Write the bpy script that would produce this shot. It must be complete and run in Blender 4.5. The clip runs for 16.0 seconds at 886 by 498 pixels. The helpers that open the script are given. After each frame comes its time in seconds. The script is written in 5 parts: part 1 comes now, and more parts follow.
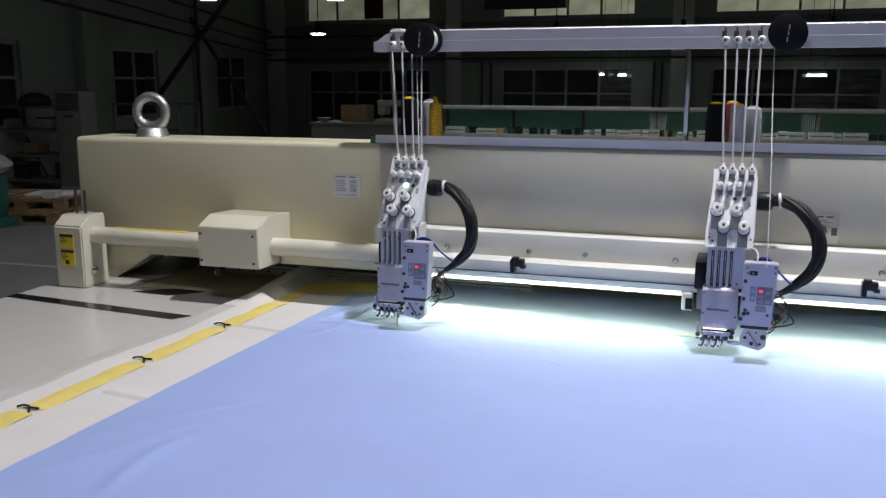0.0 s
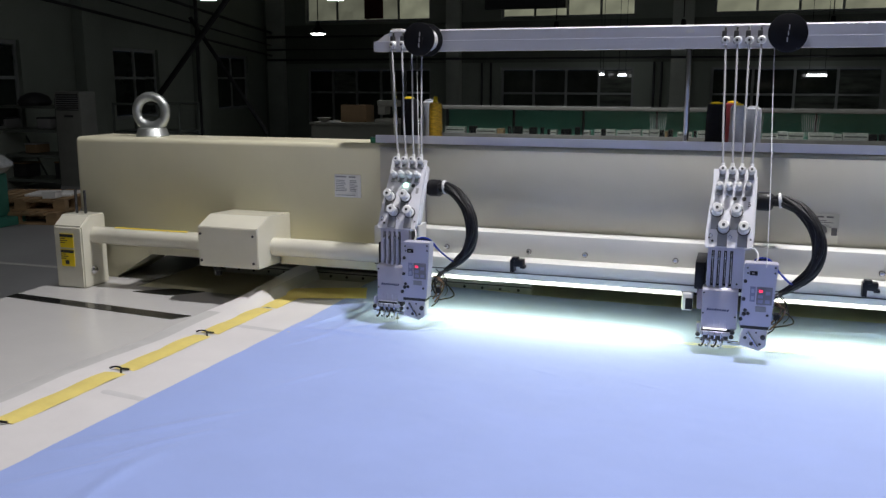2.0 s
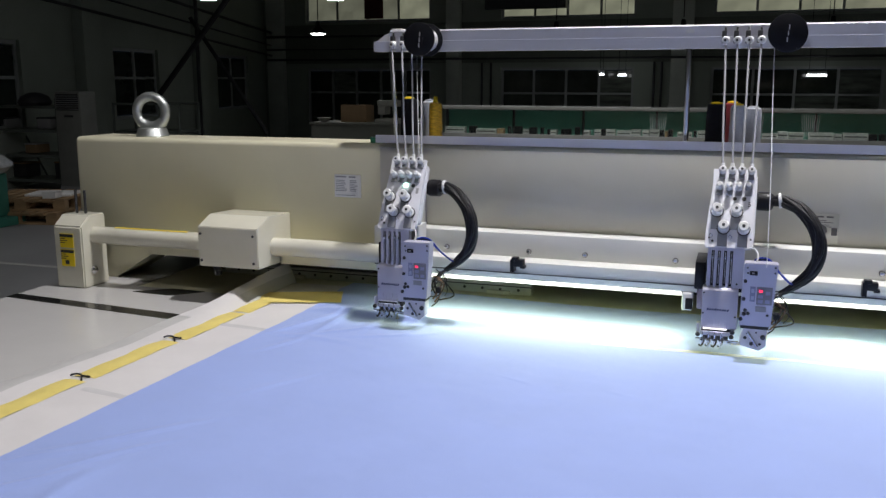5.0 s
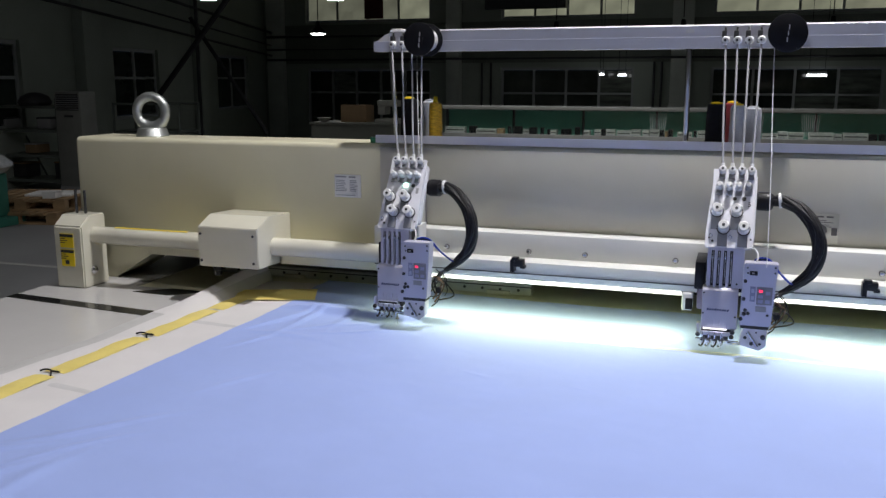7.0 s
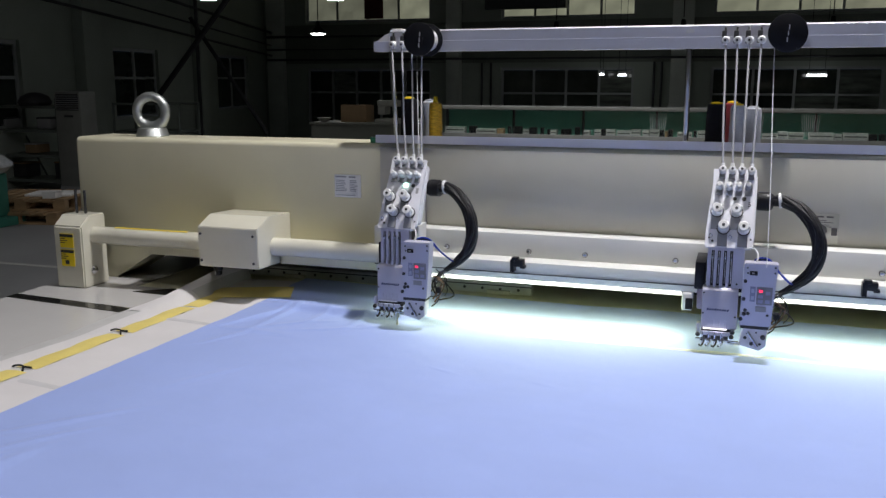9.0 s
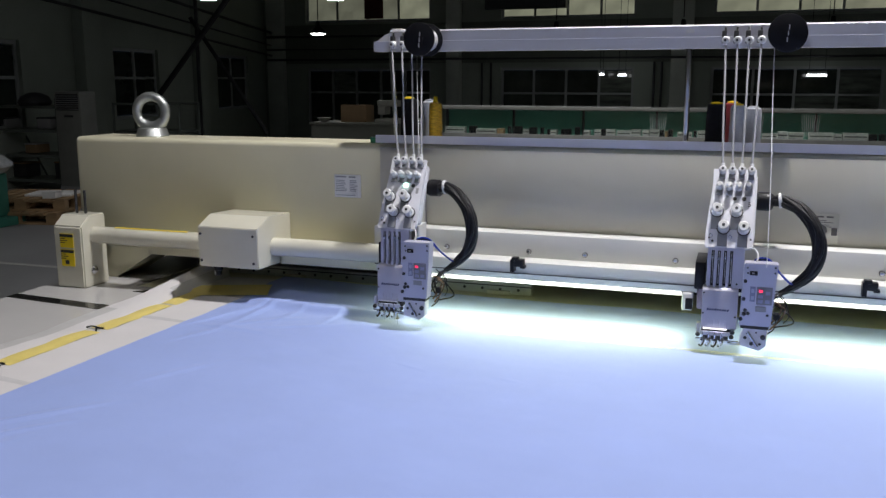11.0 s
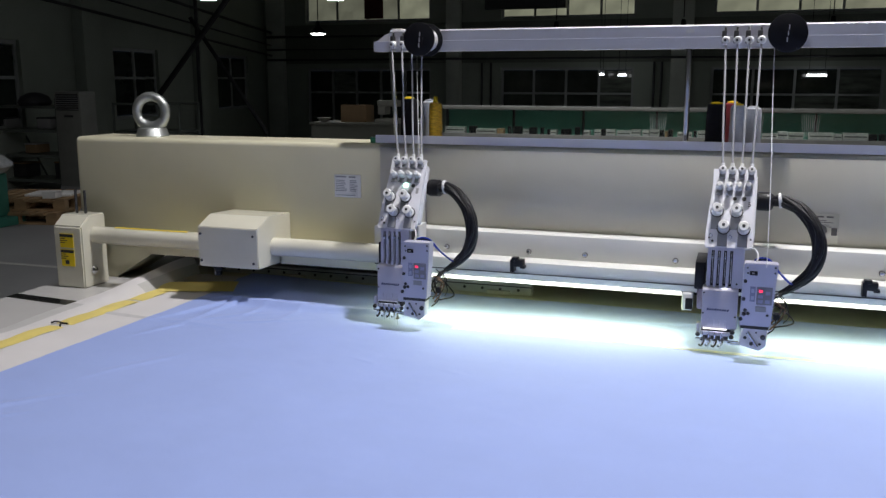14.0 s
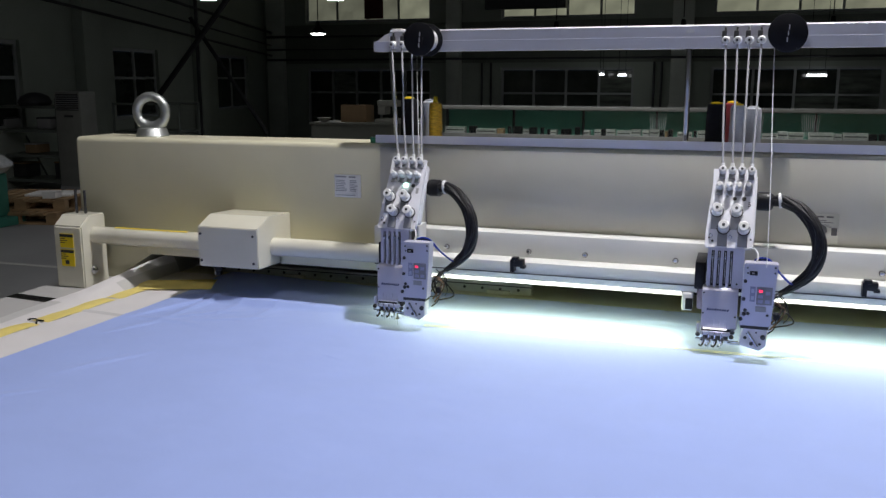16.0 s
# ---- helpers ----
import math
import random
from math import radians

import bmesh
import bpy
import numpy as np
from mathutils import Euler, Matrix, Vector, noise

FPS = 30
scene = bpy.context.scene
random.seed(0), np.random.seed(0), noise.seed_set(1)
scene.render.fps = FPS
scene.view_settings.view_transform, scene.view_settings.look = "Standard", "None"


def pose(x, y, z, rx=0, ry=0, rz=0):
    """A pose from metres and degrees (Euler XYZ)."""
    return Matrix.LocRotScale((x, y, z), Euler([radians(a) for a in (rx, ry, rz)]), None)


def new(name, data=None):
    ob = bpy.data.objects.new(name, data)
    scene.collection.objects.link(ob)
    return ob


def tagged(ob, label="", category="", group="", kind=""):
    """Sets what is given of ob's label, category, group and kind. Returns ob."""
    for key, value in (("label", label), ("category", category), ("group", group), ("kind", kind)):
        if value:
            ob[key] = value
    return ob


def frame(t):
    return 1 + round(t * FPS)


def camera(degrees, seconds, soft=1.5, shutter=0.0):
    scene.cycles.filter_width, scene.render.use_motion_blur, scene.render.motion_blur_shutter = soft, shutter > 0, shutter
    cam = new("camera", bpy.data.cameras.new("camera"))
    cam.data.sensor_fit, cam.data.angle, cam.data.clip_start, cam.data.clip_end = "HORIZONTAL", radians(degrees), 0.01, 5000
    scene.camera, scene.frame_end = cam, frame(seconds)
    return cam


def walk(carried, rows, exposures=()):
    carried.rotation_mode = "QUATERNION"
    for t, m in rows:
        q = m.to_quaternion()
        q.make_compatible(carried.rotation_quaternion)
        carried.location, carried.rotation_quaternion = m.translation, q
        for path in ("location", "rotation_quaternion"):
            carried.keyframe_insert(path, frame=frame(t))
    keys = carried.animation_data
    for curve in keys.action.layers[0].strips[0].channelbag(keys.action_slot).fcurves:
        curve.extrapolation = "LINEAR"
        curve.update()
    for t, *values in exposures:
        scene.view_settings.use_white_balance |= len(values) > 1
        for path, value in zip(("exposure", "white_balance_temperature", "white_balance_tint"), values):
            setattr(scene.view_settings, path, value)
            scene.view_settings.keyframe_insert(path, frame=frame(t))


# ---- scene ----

# camera: held still
cam = camera(53.365, 16.0, soft=1.4)
EYE = (1.143, -2.890, 1.680)
STAND = pose(*EYE, 90 - 10.921, 0, 18.578)
walk(cam, [(0.0, STAND), (16.0, STAND)], [(0.0, 0.0), (16.0, 0.0)])

# ---------------------------------------------------------------- light
world = bpy.data.worlds.new("night_sky")
scene.world = world
world.use_nodes = True
sky_bg = world.node_tree.nodes["Background"]
sky_bg.inputs["Color"].default_value = (0.55, 0.7, 1.0, 1)
sky_bg.inputs["Strength"].default_value = 0.01


def hall_light(x, y, z, watts, size=0.4, length=0.0, colour=(0.985, 0.96, 0.965), spread=110):
    d = bpy.data.lights.new("hall_light", "AREA")
    d.energy, d.color, d.spread = watts, colour, radians(spread)
    if length:
        d.shape, d.size, d.size_y = "RECTANGLE", length, size
    else:
        d.shape, d.size = "DISK", size
    ob = new("hall_light", d)
    ob.matrix_basis = pose(x, y, z)
    return ob


# unseen high-bay lamps over the machine, added hall tubes, pendant lamps far behind
# both out of view: key set by the cast shadows, then a front fill
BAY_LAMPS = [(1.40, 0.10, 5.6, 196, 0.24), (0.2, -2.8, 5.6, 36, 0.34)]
# rows added out of view for the machine, pallets and, last two, the cabinet
ADDED_LAMPS = [(5.8, 1.4, 5.6, 26, 3.2, 0.25), (-7.4, 4.2, 5.6, 10, 1.2, 0.25), (-0.9, 5.8, 4.8, 46, 1.2, 0.25), (3.8, 5.8, 4.8, 5, 1.2, 0.25)]
# the last two are added out of view to brighten the back wall
FAR_LAMPS = [(-5.93, 8.0, 2.80, 3), (-4.94, 10.0, 2.93, 5), (-7.25, 14.0, 2.62, 5), (-2.5, 15.5, 4.2, 32), (3.5, 15.5, 4.2, 18)]
for x, y, z, w, n, wide in ADDED_LAMPS:
    hall_light(x, y, z - 0.06, w, wide, n)
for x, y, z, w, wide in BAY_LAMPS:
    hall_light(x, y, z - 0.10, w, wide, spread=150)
# the light of the led strips under the beam
LED_STRIPS = ((-0.12, 0.985), (1.22, 2.10), (2.3, 3.2))
for x0, x1 in LED_STRIPS:
    strip = hall_light((x0 + x1) / 2, 0.157, 0.9455, 4.8 * (x1 - x0), 0.012, x1 - x0 - 0.02, (0.94, 1.0, 0.50), 180)
    strip.matrix_basis = strip.matrix_basis @ pose(0, 0, 0, -16, 0, 0)
for x, y, z, w in FAR_LAMPS:
    hall_light(x, y, z - 0.06, w)


# ---------------------------------------------------------------- materials
def mat(name, base, rough=0.5, metal=0.0, var=0.08, scale=8.0, bump=0.0, bump_scale=60.0, emit=None, power=0.0,
        coat=0.0, sheen=0.0, spec=0.5, dirt=0.0, dirt_col=(0.1, 0.09, 0.07), stretch=(1, 1, 1)):
    m = bpy.data.materials.new(name)
    m.use_nodes = True
    nt = m.node_tree
    b = nt.nodes["Principled BSDF"]
    b.inputs["Roughness"].default_value = rough
    b.inputs["Metallic"].default_value = metal
    if coat:
        b.inputs["Coat Weight"].default_value = coat
        b.inputs["Coat Roughness"].default_value = 0.15
    b.inputs["Specular IOR Level"].default_value = spec
    if sheen:
        b.inputs["Sheen Weight"].default_value = sheen
    tc = nt.nodes.new("ShaderNodeTexCoord")
    mp = nt.nodes.new("ShaderNodeMapping")
    mp.inputs["Scale"].default_value = stretch
    nt.links.new(tc.outputs["Object"], mp.inputs["Vector"])
    n1 = nt.nodes.new("ShaderNodeTexNoise")
    n1.inputs["Scale"].default_value = scale
    n1.inputs["Detail"].default_value = 6
    n1.inputs["Roughness"].default_value = 0.62
    nt.links.new(mp.outputs[0], n1.inputs["Vector"])
    ramp = nt.nodes.new("ShaderNodeValToRGB")
    lo = [max(0.0, c * (1 - var)) for c in base]
    hi = [min(1.0, c * (1 + var)) for c in base]
    ramp.color_ramp.elements[0].position, ramp.color_ramp.elements[1].position = 0.3, 0.7
    ramp.color_ramp.elements[0].color, ramp.color_ramp.elements[1].color = (*lo, 1), (*hi, 1)
    nt.links.new(n1.outputs["Fac"], ramp.inputs[0])
    colour = ramp.outputs[0]
    if dirt:
        n2 = nt.nodes.new("ShaderNodeTexNoise")
        n2.inputs["Scale"].default_value = scale * 0.23
        n2.inputs["Detail"].default_value = 8
        nt.links.new(mp.outputs[0], n2.inputs["Vector"])
        r2 = nt.nodes.new("ShaderNodeMapRange")
        r2.inputs[1].default_value, r2.inputs[2].default_value = 0.5, 0.75
        r2.inputs[3].default_value, r2.inputs[4].default_value = 0.0, dirt
        nt.links.new(n2.outputs["Fac"], r2.inputs[0])
        mx = nt.nodes.new("ShaderNodeMix")
        mx.data_type = "RGBA"
        nt.links.new(r2.outputs[0], mx.inputs[0])
        nt.links.new(colour, mx.inputs[6])
        mx.inputs[7].default_value = (*dirt_col, 1)
        colour = mx.outputs[2]
    nt.links.new(colour, b.inputs["Base Color"])
    r3 = nt.nodes.new("ShaderNodeMapRange")
    r3.inputs[3].default_value, r3.inputs[4].default_value = max(0.03, rough - 0.08), min(1, rough + 0.08)
    nt.links.new(n1.outputs["Fac"], r3.inputs[0])
    nt.links.new(r3.outputs[0], b.inputs["Roughness"])
    if bump:
        n4 = nt.nodes.new("ShaderNodeTexNoise")
        n4.inputs["Scale"].default_value = bump_scale
        n4.inputs["Detail"].default_value = 4
        nt.links.new(mp.outputs[0], n4.inputs["Vector"])
        bp = nt.nodes.new("ShaderNodeBump")
        bp.inputs["Strength"].default_value = bump
        bp.inputs["Distance"].default_value = 0.003
        nt.links.new(n4.outputs["Fac"], bp.inputs["Height"])
        nt.links.new(bp.outputs[0], b.inputs["Normal"])
    if emit:
        b.inputs["Emission Color"].default_value = (*emit, 1)
        b.inputs["Emission Strength"].default_value = power
    return m


def glass(name, colour=(1, 1, 1), rough=0.02):
    m = bpy.data.materials.new(name)
    m.use_nodes = True
    b = m.node_tree.nodes["Principled BSDF"]
    b.inputs["Base Color"].default_value = (*colour, 1)
    b.inputs["Roughness"].default_value = rough
    b.inputs["Transmission Weight"].default_value = 1.0
    b.inputs["IOR"].default_value = 1.45
    return m


CREAM = mat("cream_paint", (0.63, 0.60, 0.445), 0.36, var=0.04, scale=3, bump=0.12, bump_scale=220, dirt=0.10, dirt_col=(0.42, 0.38, 0.29))
CREAM_LIGHT = mat("pale_cream_paint", (0.64, 0.62, 0.52), 0.22, var=0.04, scale=5, bump=0.1, bump_scale=240, coat=0.4, dirt=0.06, dirt_col=(0.5, 0.46, 0.36))
ALU = mat("anodised_aluminium", (0.66, 0.665, 0.73), 0.36, 0.5, var=0.05, scale=4, bump=0.06, bump_scale=160, stretch=(0.05, 1, 1))
COVER_GREY = mat("warm_grey_cover_paint", (0.52, 0.50, 0.425), 0.38, var=0.04, scale=3, bump=0.12, bump_scale=220, dirt=0.10, dirt_col=(0.42, 0.40, 0.34))
GREY_PAINT = mat("grey_paint", (0.50, 0.50, 0.50), 0.42, var=0.04, scale=5, bump=0.08, bump_scale=200)
STEEL = mat("bright_steel", (0.62, 0.62, 0.64), 0.18, 1.0, var=0.08, scale=20, bump=0.05)
ZINC = mat("zinc_plated_steel", (0.47, 0.49, 0.48), 0.40, 0.85, var=0.15, scale=25, bump=0.2, bump_scale=90)
DARK_STEEL = mat("blackened_steel", (0.06, 0.06, 0.065), 0.45, 0.6, var=0.2, scale=20)
WHITE_METAL = mat("white_enamel", (0.66, 0.66, 0.71), 0.34, 0.0, var=0.03, scale=12, bump=0.04, bump_scale=200)
SILVER_PAINT = mat("silver_grey_enamel", (0.50, 0.50, 0.60), 0.32, 0.2, var=0.03, scale=12, bump=0.04)
PLASTIC_GREY = mat("grey_plastic", (0.30, 0.30, 0.31), 0.45, var=0.06, scale=20)
PLASTIC_WHITE = mat("white_plastic", (0.66, 0.66, 0.66), 0.4, var=0.03, scale=20)
BLACK = mat("black_plastic", (0.010, 0.010, 0.012), 0.38, var=0.2, scale=30, spec=0.25)
CABLE = mat("braided_black_sleeve", (0.012, 0.012, 0.014), 0.5, var=0.5, spec=0.3, scale=90, bump=0.6, bump_scale=260)
BLUE_WIRE = mat("blue_wire", (0.02, 0.05, 0.45), 0.4)
LED = mat("led_strip_glow", (0.9, 0.95, 0.95), 0.4, emit=(1.0, 1.0, 0.86), power=2.6)
GREEN_LED = mat("green_lamp_lens", (0.5, 0.9, 0.7), 0.3, emit=(0.55, 1.0, 0.8), power=4.0)
RED_LED = mat("red_digits", (0.7, 0.02, 0.06), 0.3, emit=(1.0, 0.03, 0.10), power=1.6)
WHITE_LED = mat("work_lamp_glow", (0.9, 0.9, 0.9), 0.3, emit=(1.0, 0.94, 0.95), power=1.8)
LAMP_GLOW = mat("hall_lamp_glow", (0.9, 0.9, 0.9), 0.3, emit=(0.93, 0.97, 1.0), power=14.0)
YELLOW = mat("yellow_vinyl", (0.80, 0.60, 0.02), 0.4, var=0.05, scale=14)
INK = mat("printed_black", (0.03, 0.03, 0.03), 0.5)
PAPER = mat("label_paper", (0.84, 0.84, 0.84), 0.5, var=0.03)
TABLE_WHITE = mat("white_laminate", (0.54, 0.53, 0.525), 0.15, var=0.03, scale=3, bump=0.05, dirt=0.08, dirt_col=(0.45, 0.44, 0.42))
BLUE_CLOTH = mat("pale_blue_cloth", (0.277, 0.36, 0.68), 0.85, var=0.035, scale=5, bump=0.35, bump_scale=420, sheen=0.15)
WHITE_CLOTH = mat("white_backing_cloth", (0.595, 0.575, 0.58), 0.85, var=0.04, scale=6, bump=0.35, bump_scale=380, sheen=0.1)
TAPE = mat("yellow_adhesive_tape", (0.70, 0.575, 0.18), 0.55, var=0.08, scale=12, bump=0.3, bump_scale=60, dirt=0.2, dirt_col=(0.5, 0.36, 0.08))
STITCH = mat("pale_yellow_stitching", (0.86, 0.80, 0.42), 0.7)
GAUZE_AND_SHADE = mat("grey_gauze_and_fold_shade", (0.46, 0.455, 0.45), 0.85, var=0.06, scale=9, bump=0.3, bump_scale=300)
THREAD = mat("white_thread", (0.72, 0.72, 0.74), 0.6)
GOLD_THREAD = mat("golden_yellow_thread", (0.55, 0.32, 0.012), 0.35, var=0.5, scale=60, bump=0.5, bump_scale=300, stretch=(1, 1, 4))
RED_THREAD = mat("red_thread", (0.16, 0.008, 0.016), 0.5, var=0.25, scale=60, bump=0.5, bump_scale=300, stretch=(1, 1, 4))
BLACK_THREAD = mat("black_thread", (0.008, 0.008, 0.010), 0.75, spec=0.1, var=0.25, scale=60, bump=0.5, bump_scale=300, stretch=(1, 1, 4))
WHITE_THREAD = mat("white_thread_cone", (0.40, 0.42, 0.46), 0.55, var=0.08, scale=60, bump=0.5, bump_scale=300, stretch=(1, 1, 4))
CONCRETE = mat("painted_concrete_floor", (0.24, 0.245, 0.25), 0.5, var=0.12, scale=1.5, bump=0.1, bump_scale=30, dirt=0.5, dirt_col=(0.18, 0.18, 0.19))
PLASTER = mat("grey_white_plaster", (0.36, 0.40, 0.35), 0.8, var=0.06, scale=1.2, bump=0.1, bump_scale=20, dirt=0.35, dirt_col=(0.28, 0.28, 0.27))
PILASTER = mat("pale_pilaster_plaster", (0.58, 0.62, 0.56), 0.8, var=0.10, scale=1.6, bump=0.1, bump_scale=20, dirt=0.3, dirt_col=(0.34, 0.35, 0.32))
PLASTER_DARK = mat("dark_green_grey_wall", (0.20, 0.22, 0.185), 0.75, var=0.08, scale=1.2, dirt=0.3, dirt_col=(0.07, 0.075, 0.07))
FRAME_WHITE = mat("white_window_frame", (0.40, 0.42, 0.42), 0.45, var=0.05)
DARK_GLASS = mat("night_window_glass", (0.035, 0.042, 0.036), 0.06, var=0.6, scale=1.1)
# pale streaks painted in for hall reflections on the glass
REFLECTION_GLASS = mat("night_glass_painted_reflection", (0.13, 0.145, 0.125), 0.16, var=0.75, scale=2.2, stretch=(0.5, 1, 3.0))
LIT_GLASS = mat("lit_frosted_glass", (0.6, 0.6, 0.5), 0.4, emit=(0.80, 0.82, 0.58), power=0.21, var=0.1, scale=0.8)
LIT_GLASS_DIM = mat("dimly_lit_frosted_glass", (0.5, 0.5, 0.42), 0.4, emit=(0.80, 0.82, 0.60), power=0.12, var=0.15, scale=0.8)
for frosted, glow in ((LIT_GLASS, 0.21), (LIT_GLASS_DIM, 0.12)):
    tree = frosted.node_tree
    cloudy, span = tree.nodes.new("ShaderNodeTexNoise"), tree.nodes.new("ShaderNodeMapRange")
    cloudy.inputs["Scale"].default_value, cloudy.inputs["Detail"].default_value = 1.4, 5
    span.inputs[1].default_value, span.inputs[2].default_value = 0.32, 0.68
    span.inputs[3].default_value, span.inputs[4].default_value = glow * 0.6, glow * 1.3
    tree.links.new(cloudy.outputs["Fac"], span.inputs[0])
    tree.links.new(span.outputs[0], tree.nodes["Principled BSDF"].inputs["Emission Strength"])
TUBE_GLOW = mat("added_tube_glow", (0.9, 0.9, 0.9), 0.3, emit=(0.95, 0.98, 1.0), power=4.0)
ROOF = mat("dark_roof_sheet", (0.06, 0.065, 0.07), 0.7, var=0.1, scale=1)
GREEN_PAINT = mat("green_machine_paint", (0.05, 0.22, 0.17), 0.4, var=0.08)
CASE_GREEN = mat("green_painted_panel", (0.12, 0.34, 0.255), 0.5, var=0.12, scale=2)
PALLET = mat("pallet_wood", (0.36, 0.24, 0.13), 0.75, var=0.25, scale=10, bump=0.4, stretch=(0.2, 1, 1))
CARDBOARD = mat("brown_cardboard", (0.25, 0.165, 0.09), 0.8, var=0.1)
WRAP = mat("crumpled_plastic_wrap", (0.55, 0.58, 0.60), 0.2, var=0.2, scale=20, bump=1.0, bump_scale=25)


# ---------------------------------------------------------------- mesh helpers
def box(bm, x0, x1, y0, y1, z0, z1, bevel=0.0, seg=2, m=None):
    r = bmesh.ops.create_cube(bm, size=1.0)
    vs = r["verts"]
    for v in vs:
        v.co = Vector(((x0 + x1) / 2 + v.co.x * (x1 - x0), (y0 + y1) / 2 + v.co.y * (y1 - y0), (z0 + z1) / 2 + v.co.z * (z1 - z0)))
    if bevel:
        es = list({e for v in vs for e in v.link_edges})
        out = bmesh.ops.bevel(bm, geom=es, offset=bevel, segments=seg, affect="EDGES", profile=0.5)
        vs = list({v for f in out["faces"] for v in f.verts} | {v for v in vs if v.is_valid})
    if m is not None:
        bmesh.ops.transform(bm, matrix=m, verts=[v for v in vs if v.is_valid])
    return bm


def cyl(bm, a, b, r0, r1=None, n=16, caps=True):
    """A round bar or cone from a to b."""
    a, b = Vector(a), Vector(b)
    r1 = r0 if r1 is None else r1
    m = Matrix.Translation((a + b) / 2) @ (b - a).to_track_quat("Z", "Y").to_matrix().to_4x4()
    bmesh.ops.create_cone(bm, cap_ends=caps, segments=n, radius1=r0, radius2=r1, depth=(b - a).length, matrix=m)
    return bm


def lathe(bm, profile, m, n=24):
    """A turned body: profile of (radius, height), about the z axis of m."""
    rings = []
    for r, h in profile:
        rings.append([bm.verts.new(m @ Vector((max(r, 0.0002) * math.cos(2 * math.pi * i / n), max(r, 0.0002) * math.sin(2 * math.pi * i / n), h))) for i in range(n)])
    for a, b in zip(rings, rings[1:]):
        for i in range(n):
            bm.faces.new((a[i], a[(i + 1) % n], b[(i + 1) % n], b[i]))
    bm.faces.new(rings[0][::-1])
    bm.faces.new(rings[-1])
    return bm


def smooth_path(points, steps=8):
    """Points of a Catmull-Rom curve through the given ones."""
    p = [Vector(q) for q in points]
    p = [2 * p[0] - p[1]] + p + [2 * p[-1] - p[-2]]
    out = []
    for i in range(1, len(p) - 2):
        for k in range(steps):
            t = k / steps
            out.append(0.5 * ((2 * p[i]) + (p[i + 1] - p[i - 1]) * t + (2 * p[i - 1] - 5 * p[i] + 4 * p[i + 1] - p[i + 2]) * t * t
                              + (3 * p[i] - p[i - 1] - 3 * p[i + 1] + p[i + 2]) * t ** 3))
    out.append(p[-2])
    return out


def hose(bm, points, r, n=10, steps=8):
    pts = smooth_path(points, steps)
    rings = []
    side = None
    for i, q in enumerate(pts):
        d = (pts[min(i + 1, len(pts) - 1)] - pts[max(i - 1, 0)]).normalized()
        if side is None:
            side = d.orthogonal().normalized()
        side = (side - d * side.dot(d)).normalized()
        up = d.cross(side)
        rr = r(i / (len(pts) - 1)) if callable(r) else r
        rings.append([bm.verts.new(q + side * rr * math.cos(2 * math.pi * k / n) + up * rr * math.sin(2 * math.pi * k / n)) for k in range(n)])
    for a, b in zip(rings, rings[1:]):
        for k in range(n):
            bm.faces.new((a[k], a[(k + 1) % n], b[(k + 1) % n], b[k]))
    bm.faces.new(rings[0][::-1])
    bm.faces.new(rings[-1])
    return bm


def prism(bm, outline, x0, x1, axis="x"):
    """A bar with the outline (a, b) drawn out from x0 to x1: axis x takes (y, z), axis y takes (x, z)."""
    def put(s, a, b):
        return bm.verts.new((s, a, b) if axis == "x" else (a, s, b))
    lo, hi = [put(x0, a, b) for a, b in outline], [put(x1, a, b) for a, b in outline]
    n = len(outline)
    for i in range(n):
        bm.faces.new((lo[i], lo[(i + 1) % n], hi[(i + 1) % n], hi[i]))
    bm.faces.new(lo[::-1])
    bm.faces.new(hi)
    bmesh.ops.recalc_face_normals(bm, faces=bm.faces[:])
    return bm


def mesh_ob(name, bm, material, smooth=35):
    me = bpy.data.meshes.new(name)
    bmesh.ops.recalc_face_normals(bm, faces=bm.faces[:])
    if smooth:
        for f in bm.faces:
            f.smooth = True
        for e in bm.edges:
            if len(e.link_faces) == 2 and e.calc_face_angle(0) > radians(smooth):
                e.smooth = False
    bm.to_mesh(me)
    bm.free()
    me.materials.append(material)
    return new(name, me)


def part(name, bm, material, parent, label="", smooth=35):
    ob = mesh_ob(name, bm, material, smooth)
    ob.parent = parent
    if label:
        tagged(ob, label)
    return ob


def thing(name, m, label, category, group="", kind=""):
    ob = new(name)
    ob.empty_display_size = 0.05
    ob.matrix_basis = m
    return tagged(ob, label, category, group, kind)


def solid(name, bm, material, label, category, group="", kind="", smooth=35):
    return tagged(mesh_ob(name, bm, material, smooth), label, category, group, kind)


def bm_box(*a, **k):
    return box(bmesh.new(), *a, **k)


def bm_cyl(*a, **k):
    return cyl(bmesh.new(), *a, **k)


def words(name, text, size, m, material, parent):
    """Raised lettering in the built-in font, as a mesh, lying in the plane of m."""
    cu = bpy.data.curves.new(name, "FONT")
    cu.body, cu.size, cu.extrude, cu.align_x, cu.align_y = text, size, 0.0004, "CENTER", "CENTER"
    tmp = bpy.data.objects.new(name, cu)
    scene.collection.objects.link(tmp)
    me = bpy.data.meshes.new_from_object(tmp.evaluated_get(bpy.context.evaluated_depsgraph_get()))
    bpy.data.objects.remove(tmp)
    me.transform(m)
    me.materials.append(material)
    ob = new(name, me)
    ob.parent = parent
    return ob


TABLE = 0.80          # height of the sewing table
PITCH = 1.0915        # distance from head to head
BEAM_Y = 0.32         # front of the main beam

# ---------------------------------------------------------------- the hall's shell
LW_C, LW_D = Vector((-11.94, 20.0, 0)), Vector((0.188, -0.982, 0))   # corner and run of the side wall
BACK_Y = 20.0


